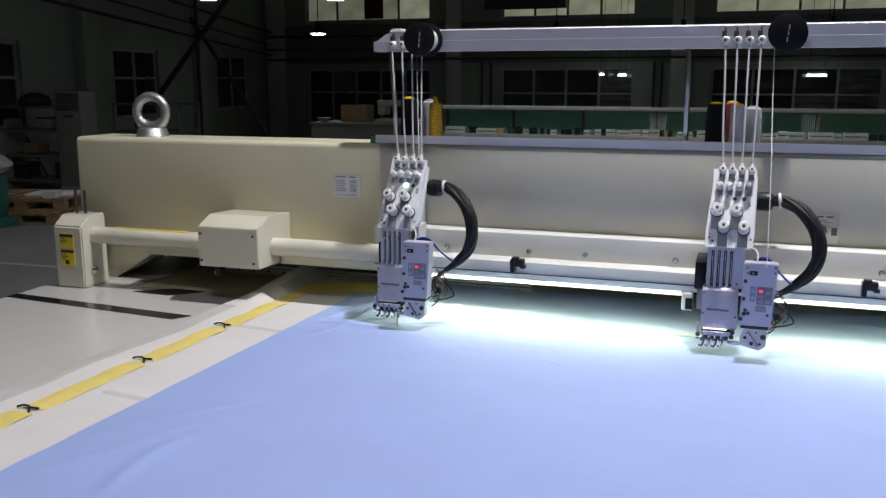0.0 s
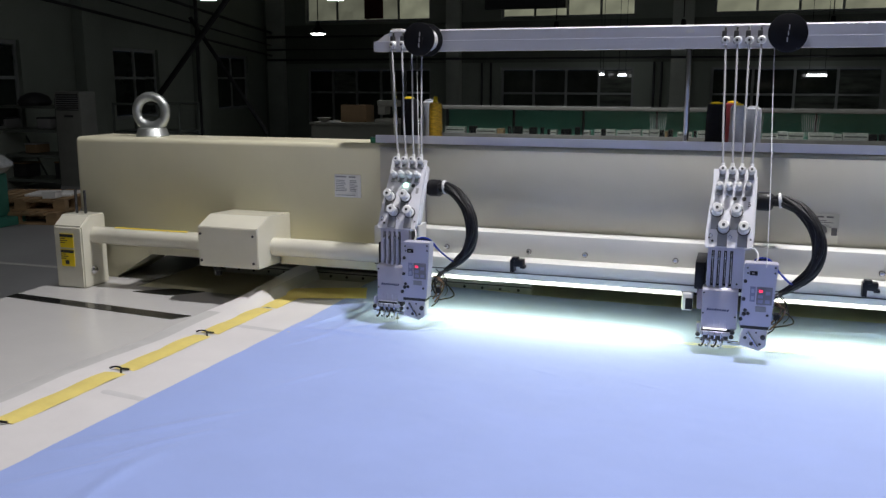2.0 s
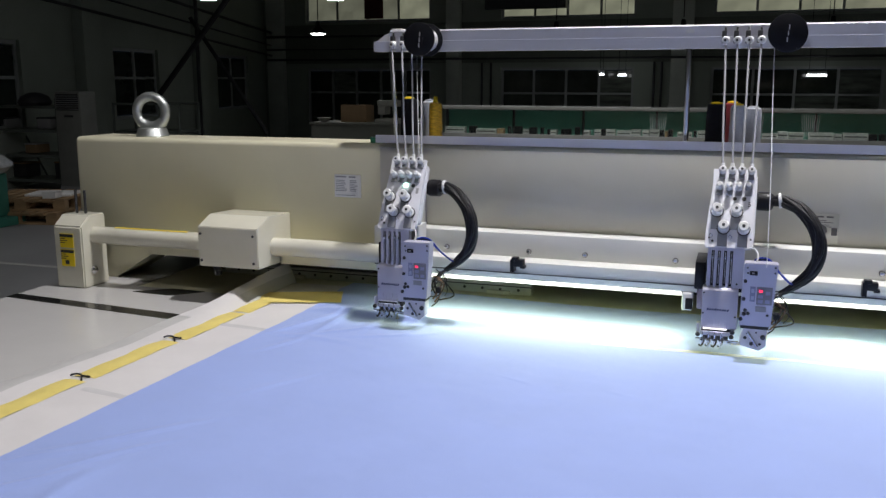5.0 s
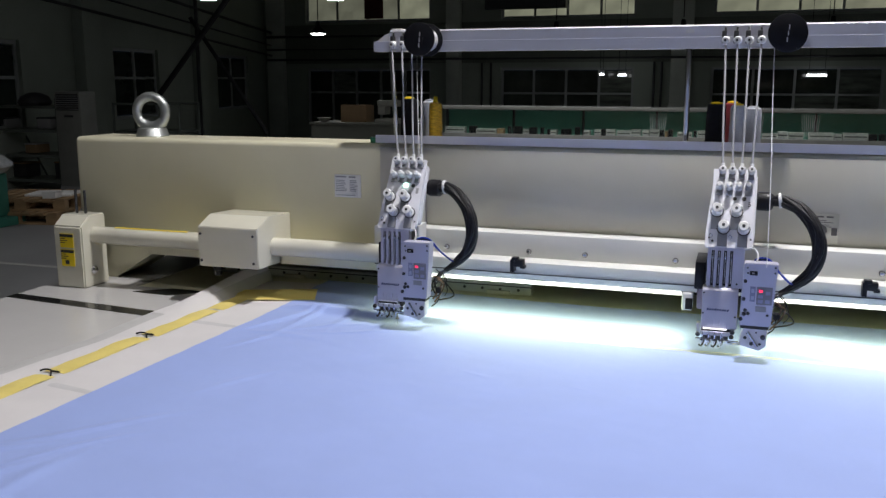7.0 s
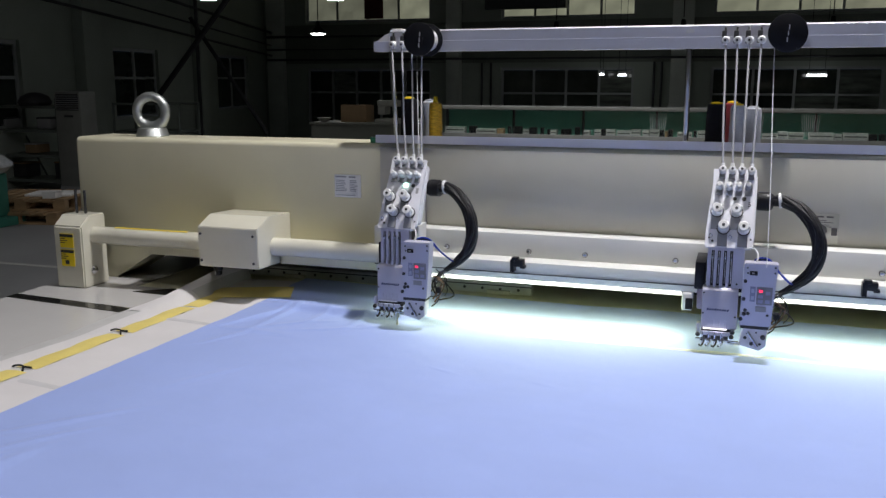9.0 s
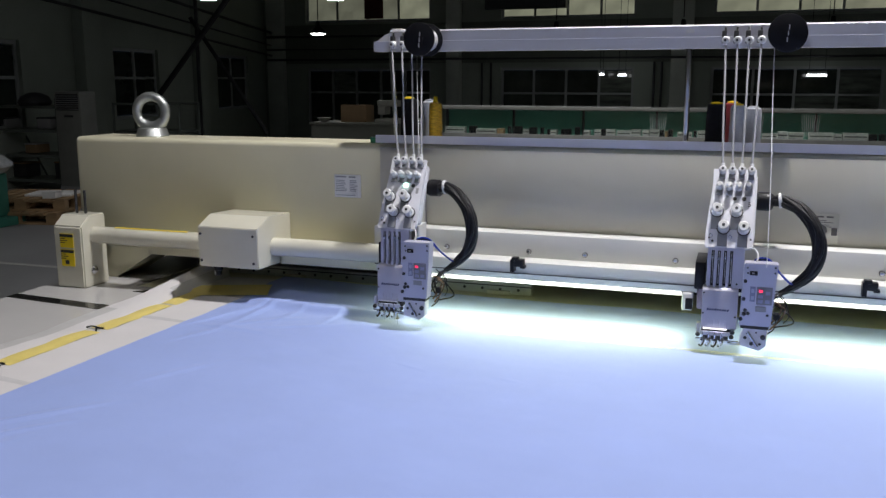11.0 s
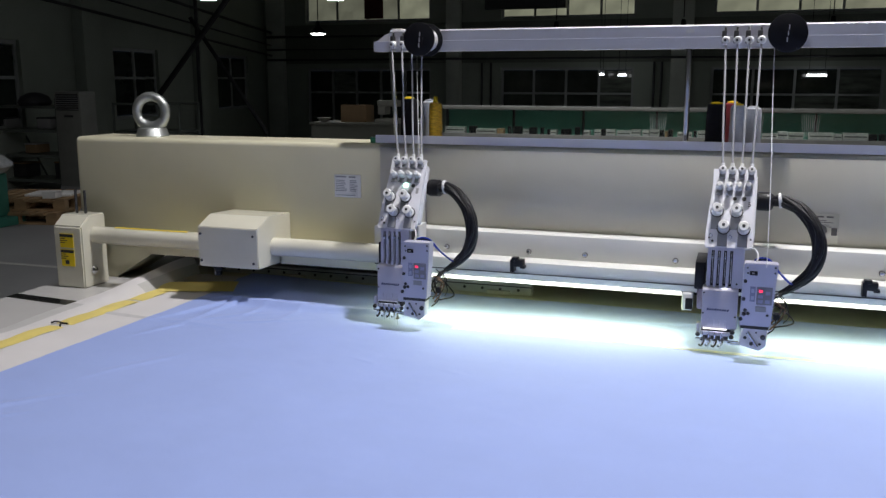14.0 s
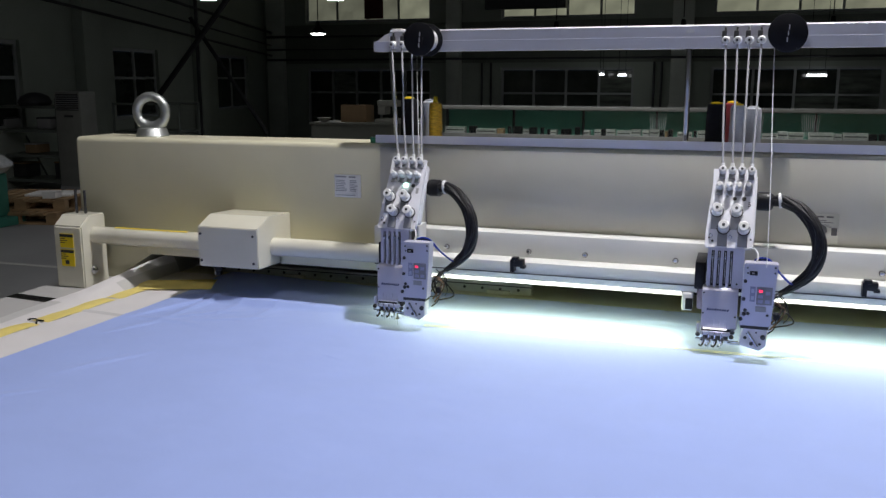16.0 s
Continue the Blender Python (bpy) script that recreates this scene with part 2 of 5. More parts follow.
def shell():
    bm = bm_box(-24, 22, -16, 32, -0.15, 0.0)
    solid("floor", bm, CONCRETE, "grey painted concrete factory floor", "floor", kind="structure")
    # back wall, built round its window openings
    bands = [(0.0, 0.40), (1.97, 3.20), (4.6, 7.5)]
    lows = [(-10.6, -6.9), (-4.95, -1.5), (0.35, 4.2), (5.6, 9.4)]
    bm = bmesh.new()
    for z0, z1 in bands:
        box(bm, -12.3, 22, BACK_Y, BACK_Y + 0.3, z0, z1)
    for z0, z1 in ((0.40, 1.97), (3.20, 4.6)):
        edges = [-12.3] + [v for a in lows for v in a] + [22]
        for a, b in zip(edges[::2], edges[1::2]):
            box(bm, a, b, BACK_Y, BACK_Y + 0.3, z0, z1)
    solid("wall_north", bm, PLASTER, "grey plastered hall wall with window openings", "wall", kind="structure", smooth=0)
    n = 1
    for z0, z1, lit in ((0.40, 1.97, False), (3.20, 4.6, True)):
        for a, b in lows:
            hall_window("window_%d" % n, pose(a, BACK_Y + 0.10, z0), b - a, z1 - z0, 5 if a < -10 and not lit else 4, 2, lit)
            n += 1
    solid("wall_band", bm_box(-11.9, 20, BACK_Y - 0.02, BACK_Y - 0.004, 2.10, 3.15), PLASTER_DARK, "darker grey-green wall band", "wall", kind="structure")
    # side wall with its windows
    ang = math.degrees(math.atan2(LW_D.y, LW_D.x))
    m = Matrix.Translation(LW_C) @ pose(0, 0, 0, 0, 0, ang)
    wins = [(1.4, 3.6), (6.85, 8.75), (11.7, 14.0)]
    bm2 = bmesh.new()
    edges = [0] + [v for a in wins for v in a] + [34]
    for z0, z1 in ((0, 0.9), (2.28, 7.5)):
        box(bm2, 0, 34, -0.3, 0, z0, z1)
    for a, b in zip(edges[::2], edges[1::2]):
        box(bm2, a, b, -0.3, 0, 0.9, 2.28)
    bmesh.ops.transform(bm2, matrix=m, verts=bm2.verts[:])
    solid("wall_west", bm2, PLASTER, "grey plastered side wall with window openings", "wall", kind="structure", smooth=0)
    for a, b in wins:
        hall_window("window_%d" % n, m @ pose(b, -0.10, 0.9, 0, 0, 180), b - a, 1.38, 2, 2, False)
        n += 1
    for i, (x, w) in enumerate(((-11.75, 0.5), (-6.4, 0.38), (-0.6, 0.5), (5.0, 0.5), (10.5, 0.5))):
        bm = bm_box(x, x + w, BACK_Y - 0.22, BACK_Y, 0, 7.2, bevel=0.015)
        solid("pilaster_%d" % (i + 1), bm, PILASTER, "pale plastered wall pilaster", "pilaster", kind="structure")
    for i, (a, b) in enumerate(((4.7, 5.1), (9.55, 10.15), (15.0, 15.5))):
        bm = bm_box(a, b, 0.002, 0.22, 0, 7.2, bevel=0.012)
        bmesh.ops.transform(bm, matrix=m, verts=bm.verts[:])
        solid("side_pilaster_%d" % (i + 1), bm, PLASTER, "pale plastered wall pilaster", "pilaster", kind="structure")
    # the sides behind the camera
    solid("wall_east", bm_box(20, 20.3, -16, 20, 0, 7.5), PLASTER, "grey plastered hall wall", "wall", kind="structure")
    solid("wall_south", bm_box(-24, 20, -16.3, -16, 0, 7.5), PLASTER, "grey plastered hall wall", "wall", kind="structure")
    solid("ceiling", bm_box(-24, 22, -16, 20.3, 7.5, 7.7), ROOF, "dark sheet-metal hall roof", "ceiling", kind="structure")


# panes whose paler colour stands in for reflections of the hall
REFLECTING = {("window_2", 3, 0), ("window_2", 3, 1), ("window_3", 2, 0), ("window_3", 3, 0), ("window_3", 3, 1), ("window_4", 0, 0), ("window_1", 1, 1)}


def hall_window(name, m, w, h, cols, rows, lit):
    win = thing(name, m, "lit frosted upper hall window" if lit else "dark hall window with pale metal frame", "window", kind="structure")
    bm = bmesh.new()
    f = 0.06
    box(bm, 0, w, -0.04, 0.04, 0, f)
    box(bm, 0, w, -0.04, 0.04, h - f, h)
    for i in range(cols + 1):
        x = i * (w - f) / cols
        box(bm, x, x + f, -0.035, 0.035, f, h - f)
    for r in range(1, rows):
        z = h * 0.58
        box(bm, f, w - f, -0.03, 0.03, z - 0.025, z + 0.025)
    part("window_frame", bm, FRAME_WHITE, win)
    zs = [f, h * 0.58, h - f]
    for i in range(cols):
        for r in range(rows):
            x = i * (w - f) / cols
            part("pane", bm_box(x + f, x + (w - f) / cols, -0.006, 0.006, zs[r] + 0.02, zs[r + 1] - 0.02), (LIT_GLASS_DIM if name == "window_5" and i != 3 else LIT_GLASS) if lit else (REFLECTION_GLASS if (name, i, r) in REFLECTING else DARK_GLASS), win)
    return win


shell()

# ---------------------------------------------------------------- the sewing table
SLOT_BLACK = mat("glossy_black_slot", (0.012, 0.012, 0.012), 0.12, var=0.2, scale=20)


def table():
    t = thing("sewing_table", pose(0, 0, 0), "long white laminate sewing table with dark slots", "table")
    for a in ((-1.68, 4.2, -2.45, 0.21), (-1.68, -1.30, 0.21, 1.3)):
        part("board", bm_box(*a, TABLE - 0.05, TABLE), TABLE_WHITE, t, smooth=0)
    part("rear_top", bm_box(-1.30, 4.2, 0.214, 1.3, TABLE - 0.055, TABLE - 0.004), mat("olive_grey_bed", (0.50, 0.48, 0.34), 0.30, var=0.1, scale=4), t, "dull olive-grey rear bed plate")
    for name, pts in (("slot_strip", ((-1.678, -0.125), (-0.825, -0.205), (-0.785, -0.140), (-1.678, -0.068))),
                      ("rear_slot_strip", ((-1.245, 0.118), (-1.060, 0.106), (-0.955, 0.209), (-1.12, 0.209)))):
        bm = bmesh.new()
        lo, hi = [bm.verts.new((x, y, TABLE - 0.001)) for x, y in pts], [bm.verts.new((x, y, TABLE + 0.0025)) for x, y in pts]
        bm.faces.new(hi)
        for i in range(4):
            bm.faces.new((lo[i], lo[(i + 1) % 4], hi[(i + 1) % 4], hi[i]))
        part(name, bm, SLOT_BLACK, t, "glossy black slot strip in the table", smooth=0)
    part("front_panel", bm_box(-1.55, 4.0, -2.2, -2.15, 0.06, TABLE - 0.05), GREY_PAINT, t)
    part("side_panel", bm_box(-1.56, -1.50, -2.14, 1.2, 0.06, TABLE - 0.05), GREY_PAINT, t)
    for x in (-1.5, 1.2, 3.9):
        for y in (-2.1, 1.1):
            part("foot", bm_cyl((x, y, 0), (x, y, 0.06), 0.05), DARK_STEEL, t)
    return t


# ---------------------------------------------------------------- the frame of the machine
def beam():
    b = thing("main_beam", pose(0, 0, 0), "long cream-painted steel machine beam above the table", "machine beam")
    z0, z1 = 0.945, 1.430
    part("girder", bm_box(-1.665, 4.2, BEAM_Y, BEAM_Y + 0.25, z0, z1, bevel=0.022, seg=4), CREAM, b)
    bm = prism(bmesh.new(), [(-1.66, TABLE), (-1.50, TABLE), (-1.24, z0 + 0.01), (-1.66, z0 + 0.01)], BEAM_Y + 0.012, BEAM_Y + 0.24, axis="y")
    part("pedestal", bm, CREAM, b)
    part("front_cover", bm_box(-0.195, 4.2, BEAM_Y - 0.006, BEAM_Y + 0.004, 1.118, 1.418, bevel=0.002), COVER_GREY, b, "warm grey cover plate")
    # stepped ledges under the girder, beside the heads
    part("upper_ledge", bm_box(-0.19, 4.2, 0.23, BEAM_Y + 0.03, 1.01, 1.122, bevel=0.006), GREY_LEDGE, b)
    part("lower_ledge", bm_box(-0.15, 4.2, 0.145, 0.30, 0.966, 1.033, bevel=0.005), GREY_LEDGE, b)
    part("cover_seam", bm_box(-0.15, 4.2, 0.1425, 0.147, 0.989, 0.9925), INK, b)
    for x in (0.111, 0.428, 0.635, 0.952, 1.606, 1.95, 2.3, 2.7):
        part("bolt", bolt_bm((x, 0.227, 1.056), 0.0085), STEEL, b, "bright bolt head")
        part("washer", lathe(bmesh.new(), [(0.0100, 0.0), (0.0100, 0.003), (0.008, 0.0045)], pose(x, 0.2302, 1.056, 90, 0, 0), 16), DARK_STEEL, b)
    for x in (0.391, 1.541):
        bm = bmesh.new()
        box(bm, x + 0.006, x + 0.042, 0.115, 0.147, 1.020, 1.046, bevel=0.002)
        box(bm, x, x + 0.024, 0.112, 0.140, 1.042, 1.054, bevel=0.002)
        box(bm, x - 0.004, x + 0.010, 0.112, 0.144, 1.001, 1.046)
        box(bm, x + 0.030, x + 0.048, 0.118, 0.144, 1.014, 1.024)
        part("clamp", bm, BLACK, b, "black clamp")
    for a, c in ((-1.236, -0.868), (-0.598, -0.152)):
        part("tube_backing", bm_box(a, c, 0.217, BEAM_Y - 0.001, 0.944, 1.004, bevel=0.004), CREAM, b, "cream ledge behind the drive tube")
    # unseen box added behind the beam to shade the rear bed
    part("rear_housing", bm_box(-1.45, 4.2, BEAM_Y + 0.26, BEAM_Y + 0.70, 0.95, 1.30, bevel=0.01), CREAM, b)
    # maker's plate and notice
    panel(b, -0.395, 1.213, 0.115, 0.092)
    panel(b, 1.385, 1.128, 0.088, 0.105, faded=True)
    return b


def bolt_bm(p, r):
    bm = bmesh.new()
    x, y, z = p
    lathe(bm, [(r, 0), (r, r * 0.5), (r * 0.75, r * 0.9), (r * 0.3, r * 0.95)], Matrix.Translation(p) @ pose(0, 0, 0, 90), 12)
    return bm


def panel(parent, x, z, w, h, faded=False):
    y = BEAM_Y - (0.006 if faded else 0.0)
    plate = part("notice", bm_box(x, x + w, y - 0.003, y + 0.002, z, z + h, bevel=0.0008), CREAM_LIGHT if faded else PAPER, parent,
                 "faded notice plate" if faded else "white maker's plate with printed lines")
    ink = mat("faded_ink", (0.12, 0.11, 0.10), 0.6) if faded else mat("grey_print", (0.27, 0.28, 0.31), 0.6)
    rnd = random.Random(4 if faded else 3)
    bm = bmesh.new()
    rows = [(0.90, 0.05, 0.40, 0.05), (0.90, 0.55, 0.25, 0.05)]
    if faded:
        rows += [(0.78, 0.05, 0.5, 0.02), (0.72, 0.05, 0.75, 0.02), (0.64, 0.05, 0.6, 0.02), (0.58, 0.05, 0.7, 0.02), (0.12, 0.1, 0.3, 0.03)]
        lathe(bm, [(0.018, 0.0015), (0.018, 0.003), (0.009, 0.003), (0.009, 0.0015)], Matrix.Translation((x + 0.035, y - 0.002, z + 0.048)) @ pose(0, 0, 0, 90), 16)
        box(bm, x + 0.066, x + 0.084, y - 0.0045, y - 0.002, z + 0.032, z + 0.058)
    else:
        for k in range(7):
            rows.append((0.74 - k * 0.075, 0.06, 0.30 + 0.12 * rnd.random(), 0.025))
            rows.append((0.74 - k * 0.075, 0.58, 0.14 + 0.2 * rnd.random(), 0.025))
        rows.append((0.10, 0.08, 0.7, 0.03))
    for v, u, ww, hh in rows:
        box(bm, x + u * w, x + (u + ww) * w, y - 0.0042, y - 0.002, z + (v - hh / 2) * h, z + (v + hh / 2) * h)
    part("print", bm, ink, plate)


GREY_LEDGE = mat("light_grey_ledge_paint", (0.64, 0.64, 0.615), 0.40, var=0.04, scale=4, bump=0.06, bump_scale=200)


def end_block():
    b = thing("end_block", pose(0, 0, 0), "cream steel end block with yellow warning labels on the table", "bearing block")
    x0, x1, y0, y1 = -1.615, -1.470, 0.095, 0.25
    bm = prism(bmesh.new(), [(y0, TABLE), (y1, TABLE), (y1, 1.108), (y0 + 0.055, 1.108), (y0, 1.066)], x0, x1)
    bmesh.ops.bevel(bm, geom=bm.edges[:], offset=0.006, segments=2, affect="EDGES")
    part("housing", bm, CREAM_LIGHT, b)
    for z0, z1 in ((0.975, 1.035), (0.895, 0.967)):
        lab = part("warning_label", bm_box(x0 + 0.034, x0 + 0.102, y0 - 0.003, y0 + 0.002, z0, z1), YELLOW, b, "yellow warning label")
        bm = bmesh.new()
        box(bm, x0 + 0.034, x0 + 0.102, y0 - 0.0045, y0 - 0.002, z1 - 0.014, z1 - 0.002)
        for k in range(3):
            box(bm, x0 + 0.034, x0 + 0.06 + 0.012 * (k % 2), y0 - 0.0045, y0 - 0.002, z1 - 0.022 - k * 0.009, z1 - 0.019 - k * 0.009)
        if z0 < 0.9:
            box(bm, x0 + 0.055, x0 + 0.075, y0 - 0.0045, y0 - 0.002, z0 + 0.008, z0 + 0.026, bevel=0.001)
        part("print", bm, INK, lab)
    part("bolt", lathe(bmesh.new(), [(0.018, 0), (0.018, 0.006), (0.012, 0.014), (0.006, 0.016)], pose(x1, 0.155, 0.872, 0, 90, 0), 14), STEEL, b)
    for dx in (0.040, 0.087):
        part("pin", bm_cyl((x0 + dx, 0.20, 1.10), (x0 + dx, 0.20, 1.208), 0.006, n=10), DARK_STEEL, b)


def tube():
    t = thing("drive_tube", pose(0, 0, 0), "cream-painted round drive tube along the beam", "tube")
    yc, zc, r = 0.18, 1.022, 0.036
    bm = bmesh.new()
    cyl(bm, (-1.48, yc, zc), (-0.12, yc, zc), r, n=32)
    part("pipe", bm, CREAM_LIGHT, t)
    bm = bmesh.new()
    for k in range(9):
        a0, a1 = radians(62 + k * 5), radians(62 + k * 5 + 5)
        q = [(yc + (r + 0.0015) * math.cos(a), zc + (r + 0.0015) * math.sin(a)) for a in (a0, a1)]
        vs = [bm.verts.new((x, y, z)) for x, (y, z) in ((-1.36, q[0]), (-1.0, q[0]), (-1.0, q[1]), (-1.36, q[1]))]
        bm.faces.new(vs)
    part("warning_tape", bm, YELLOW, t, "yellow warning strip")
    # the square cover over the coupling
    g = thing("coupling_cover", pose(0, 0, 0), "cream sheet-metal box cover around the drive tube", "machine cover")
    x0, x1, y0, y1 = -0.866, -0.600, 0.05, 0.318
    bm = prism(bmesh.new(), [(y0, 0.952), (y1, 0.945), (y1, 1.140), (y0 + 0.10, 1.148), (y0 + 0.085, 1.147), (y0, 1.110)], x0, x1)
    bmesh.ops.bevel(bm, geom=bm.edges[:], offset=0.003, segments=2, affect="EDGES")
    part("cover", bm, CREAM_LIGHT, g)
    for x in (x0 + 0.012, x1 - 0.020):
        for z in (0.975, 1.082):
            part("screw", bolt_bm((x, y0, z), 0.0055), DARK_STEEL, g)
    fp = part("sensor_foot", lathe(bmesh.new(), [(0.012, 0.0), (0.015, 0.003), (0.015, 0.020), (0.019, 0.022), (0.019, 0.052)], pose(x0 + 0.040, 0.12, 0.902), 20), BLACK, g, "black cylinder under the cover")
    # white block that paints in the highlight of the dark cylinder
    part("sensor_lens", bm_box(x0 + 0.032, x0 + 0.039, 0.103, 0.1055, 0.906, 0.920, bevel=0.001), PLASTIC_WHITE, fp, "small white piece for the highlight on the foot")


def thread_stand():
    s = thing("thread_stand", pose(0, 0, 0), "aluminium thread stand with an upper rail above the beam", "thread stand")
    bm = bmesh.new()
    box(bm, -0.200, 4.2, 0.295, 0.50, 1.437, 1.444)
    box(bm, -0.200, 4.2, 0.285, 0.295, 1.437, 1.467)
    part("shelf_plate", bm, ALU, s)
    y0, y1 = 0.28, 0.345
    part("upper_rail", prism(bmesh.new(), [(y0, 1.781), (y1, 1.781), (y1, 1.8195), (y0 + 0.0012, 1.8195), (y0, 1.819)], -0.200, 4.2), ALU, s)
    part("rail_top", prism(bmesh.new(), [(y0 + 0.0012, 1.820), (y1, 1.820), (y1, 1.860), (y0 + 0.008, 1.860), (y0 + 0.006, 1.856), (y0 + 0.0012, 1.855)], -0.134, 4.2), ALU, s)
    bm = prism(bmesh.new(), [(-0.186, 1.820), (-0.136, 1.820), (-0.136, 1.850), (-0.158, 1.842)], y0 + 0.004, y1 - 0.004, axis="y")
    part("end_cap", bm, PLASTIC_WHITE, s, "white chamfered end cap")
    part("cap_plate", bm_box(-0.133, -0.094, y0 + 0.014, y1 - 0.004, 1.860, 1.866, bevel=0.002), PLASTIC_WHITE, s)
    part("clip", bm_box(0.945, 0.972, y0 + 0.001, y0 + 0.009, 1.832, 1.845), PLASTIC_WHITE, s)
    for x in (-0.14, 0.957, 2.2):
        part("post", bm_cyl((x, 0.36, 1.44), (x, 0.31, 1.785), 0.010, n=14), mat("chromed_post", (0.42, 0.43, 0.44), 0.08, 1.0, var=0.05), s, "polished steel post")


def eye_bolt():
    e = thing("eye_bolt", pose(-1.335, 0.435, 1.430), "large zinc-plated lifting eye bolt on the beam", "eye bolt")
    part("collar", lathe(bmesh.new(), [(0.070, 0), (0.072, 0.004), (0.069, 0.009), (0.063, 0.030), (0.058, 0.037), (0.02, 0.039)], pose(0, 0, 0), 28), ZINC, e)
    bm = bmesh.new()
    R, r, N, n = 0.066, 0.0205, 40, 14
    rings = []
    for i in range(N):
        a = 2 * math.pi * i / N
        c = Vector((math.cos(a), 0, math.sin(a)))
        rr = r * (1.18 if math.sin(a) < -0.7 else 1.0)
        rings.append([bm.verts.new(Vector((0, 0, 0.108)) + c * (R + rr * math.cos(2 * math.pi * k / n)) + Vector((0, rr * math.sin(2 * math.pi * k / n), 0))) for k in range(n)])
    for i in range(N):
        for k in range(n):
            bm.faces.new((rings[i][k], rings[i][(k + 1) % n], rings[(i + 1) % N][(k + 1) % n], rings[(i + 1) % N][k]))
    bmesh.ops.transform(bm, matrix=pose(0, 0, 0, 0, 0, 12), verts=bm.verts[:])
    part("ring", bm, ZINC, e)


def led_strip():
    for x0, x1 in LED_STRIPS:
        s = thing("led_strip", pose(0, 0, 0), "glowing white led strip light under the beam", "strip light", "strip lights along the beam")
        part("housing", bm_box(x0, x1, 0.166, 0.185, 0.9468, 0.9655), DARK_STEEL, s)
        part("diffuser", bm_box(x0 + 0.004, x1 - 0.004, 0.150, 0.164, 0.9525, 0.963, bevel=0.002), LED, s, "glowing white diffuser")
        end = part("end_bracket", bm_box(x1, x1 + 0.036, 0.13, 0.17, 0.905, 0.966, bevel=0.006), PLASTIC_WHITE, s)
        part("connector", bm_box(x1 + 0.012, x1 + 0.036, 0.122, 0.131, 0.912, 0.950, bevel=0.002), BLACK, end)


def rear_rail():
    r = thing("linear_rail", pose(0, 0, 0), "steel linear guide rail on the rear bed", "linear rail")
    part("rail", bm_box(-1.15, 0.36, 0.59, 0.625, TABLE - 0.004, TABLE + 0.042, bevel=0.003), mat("dull_rail_steel", (0.52, 0.54, 0.50), 0.35, 0.4, var=0.1, scale=14), r)
    part("rail_groove", bm_box(-1.15, 0.36, 0.5885, 0.591, TABLE + 0.029, TABLE + 0.033), DARK_STEEL, r)
    x = -1.1
    while x < 0.34:
        part("bolt", bolt_bm((x, 0.59, TABLE + 0.016), 0.006), DARK_STEEL, r)
        x += 0.078
    for x in (-0.78, 0.17):
        part("slide_block", bm_box(x, x + 0.1, 0.575, 0.598, TABLE - 0.004, TABLE + 0.012, bevel=0.002), CREAM_LIGHT, r)
    # added panel that keeps the space under the beam dark
    g = thing("rear_lower_girder", pose(0, 0, 0), "dark panel added behind the table bed to block light", "machine beam")
    part("girder", bm_box(-1.49, 4.2, 0.80, 0.9, TABLE + 0.002, 0.948), DARK_STEEL, g)


# ---------------------------------------------------------------- the sewing heads
HEAD_SIZE = 1.028

PLATE_M = pose(0, -0.10, 1.172) @ pose(0, 0, 0, -27, 0, 0)      # the tension plate leans back


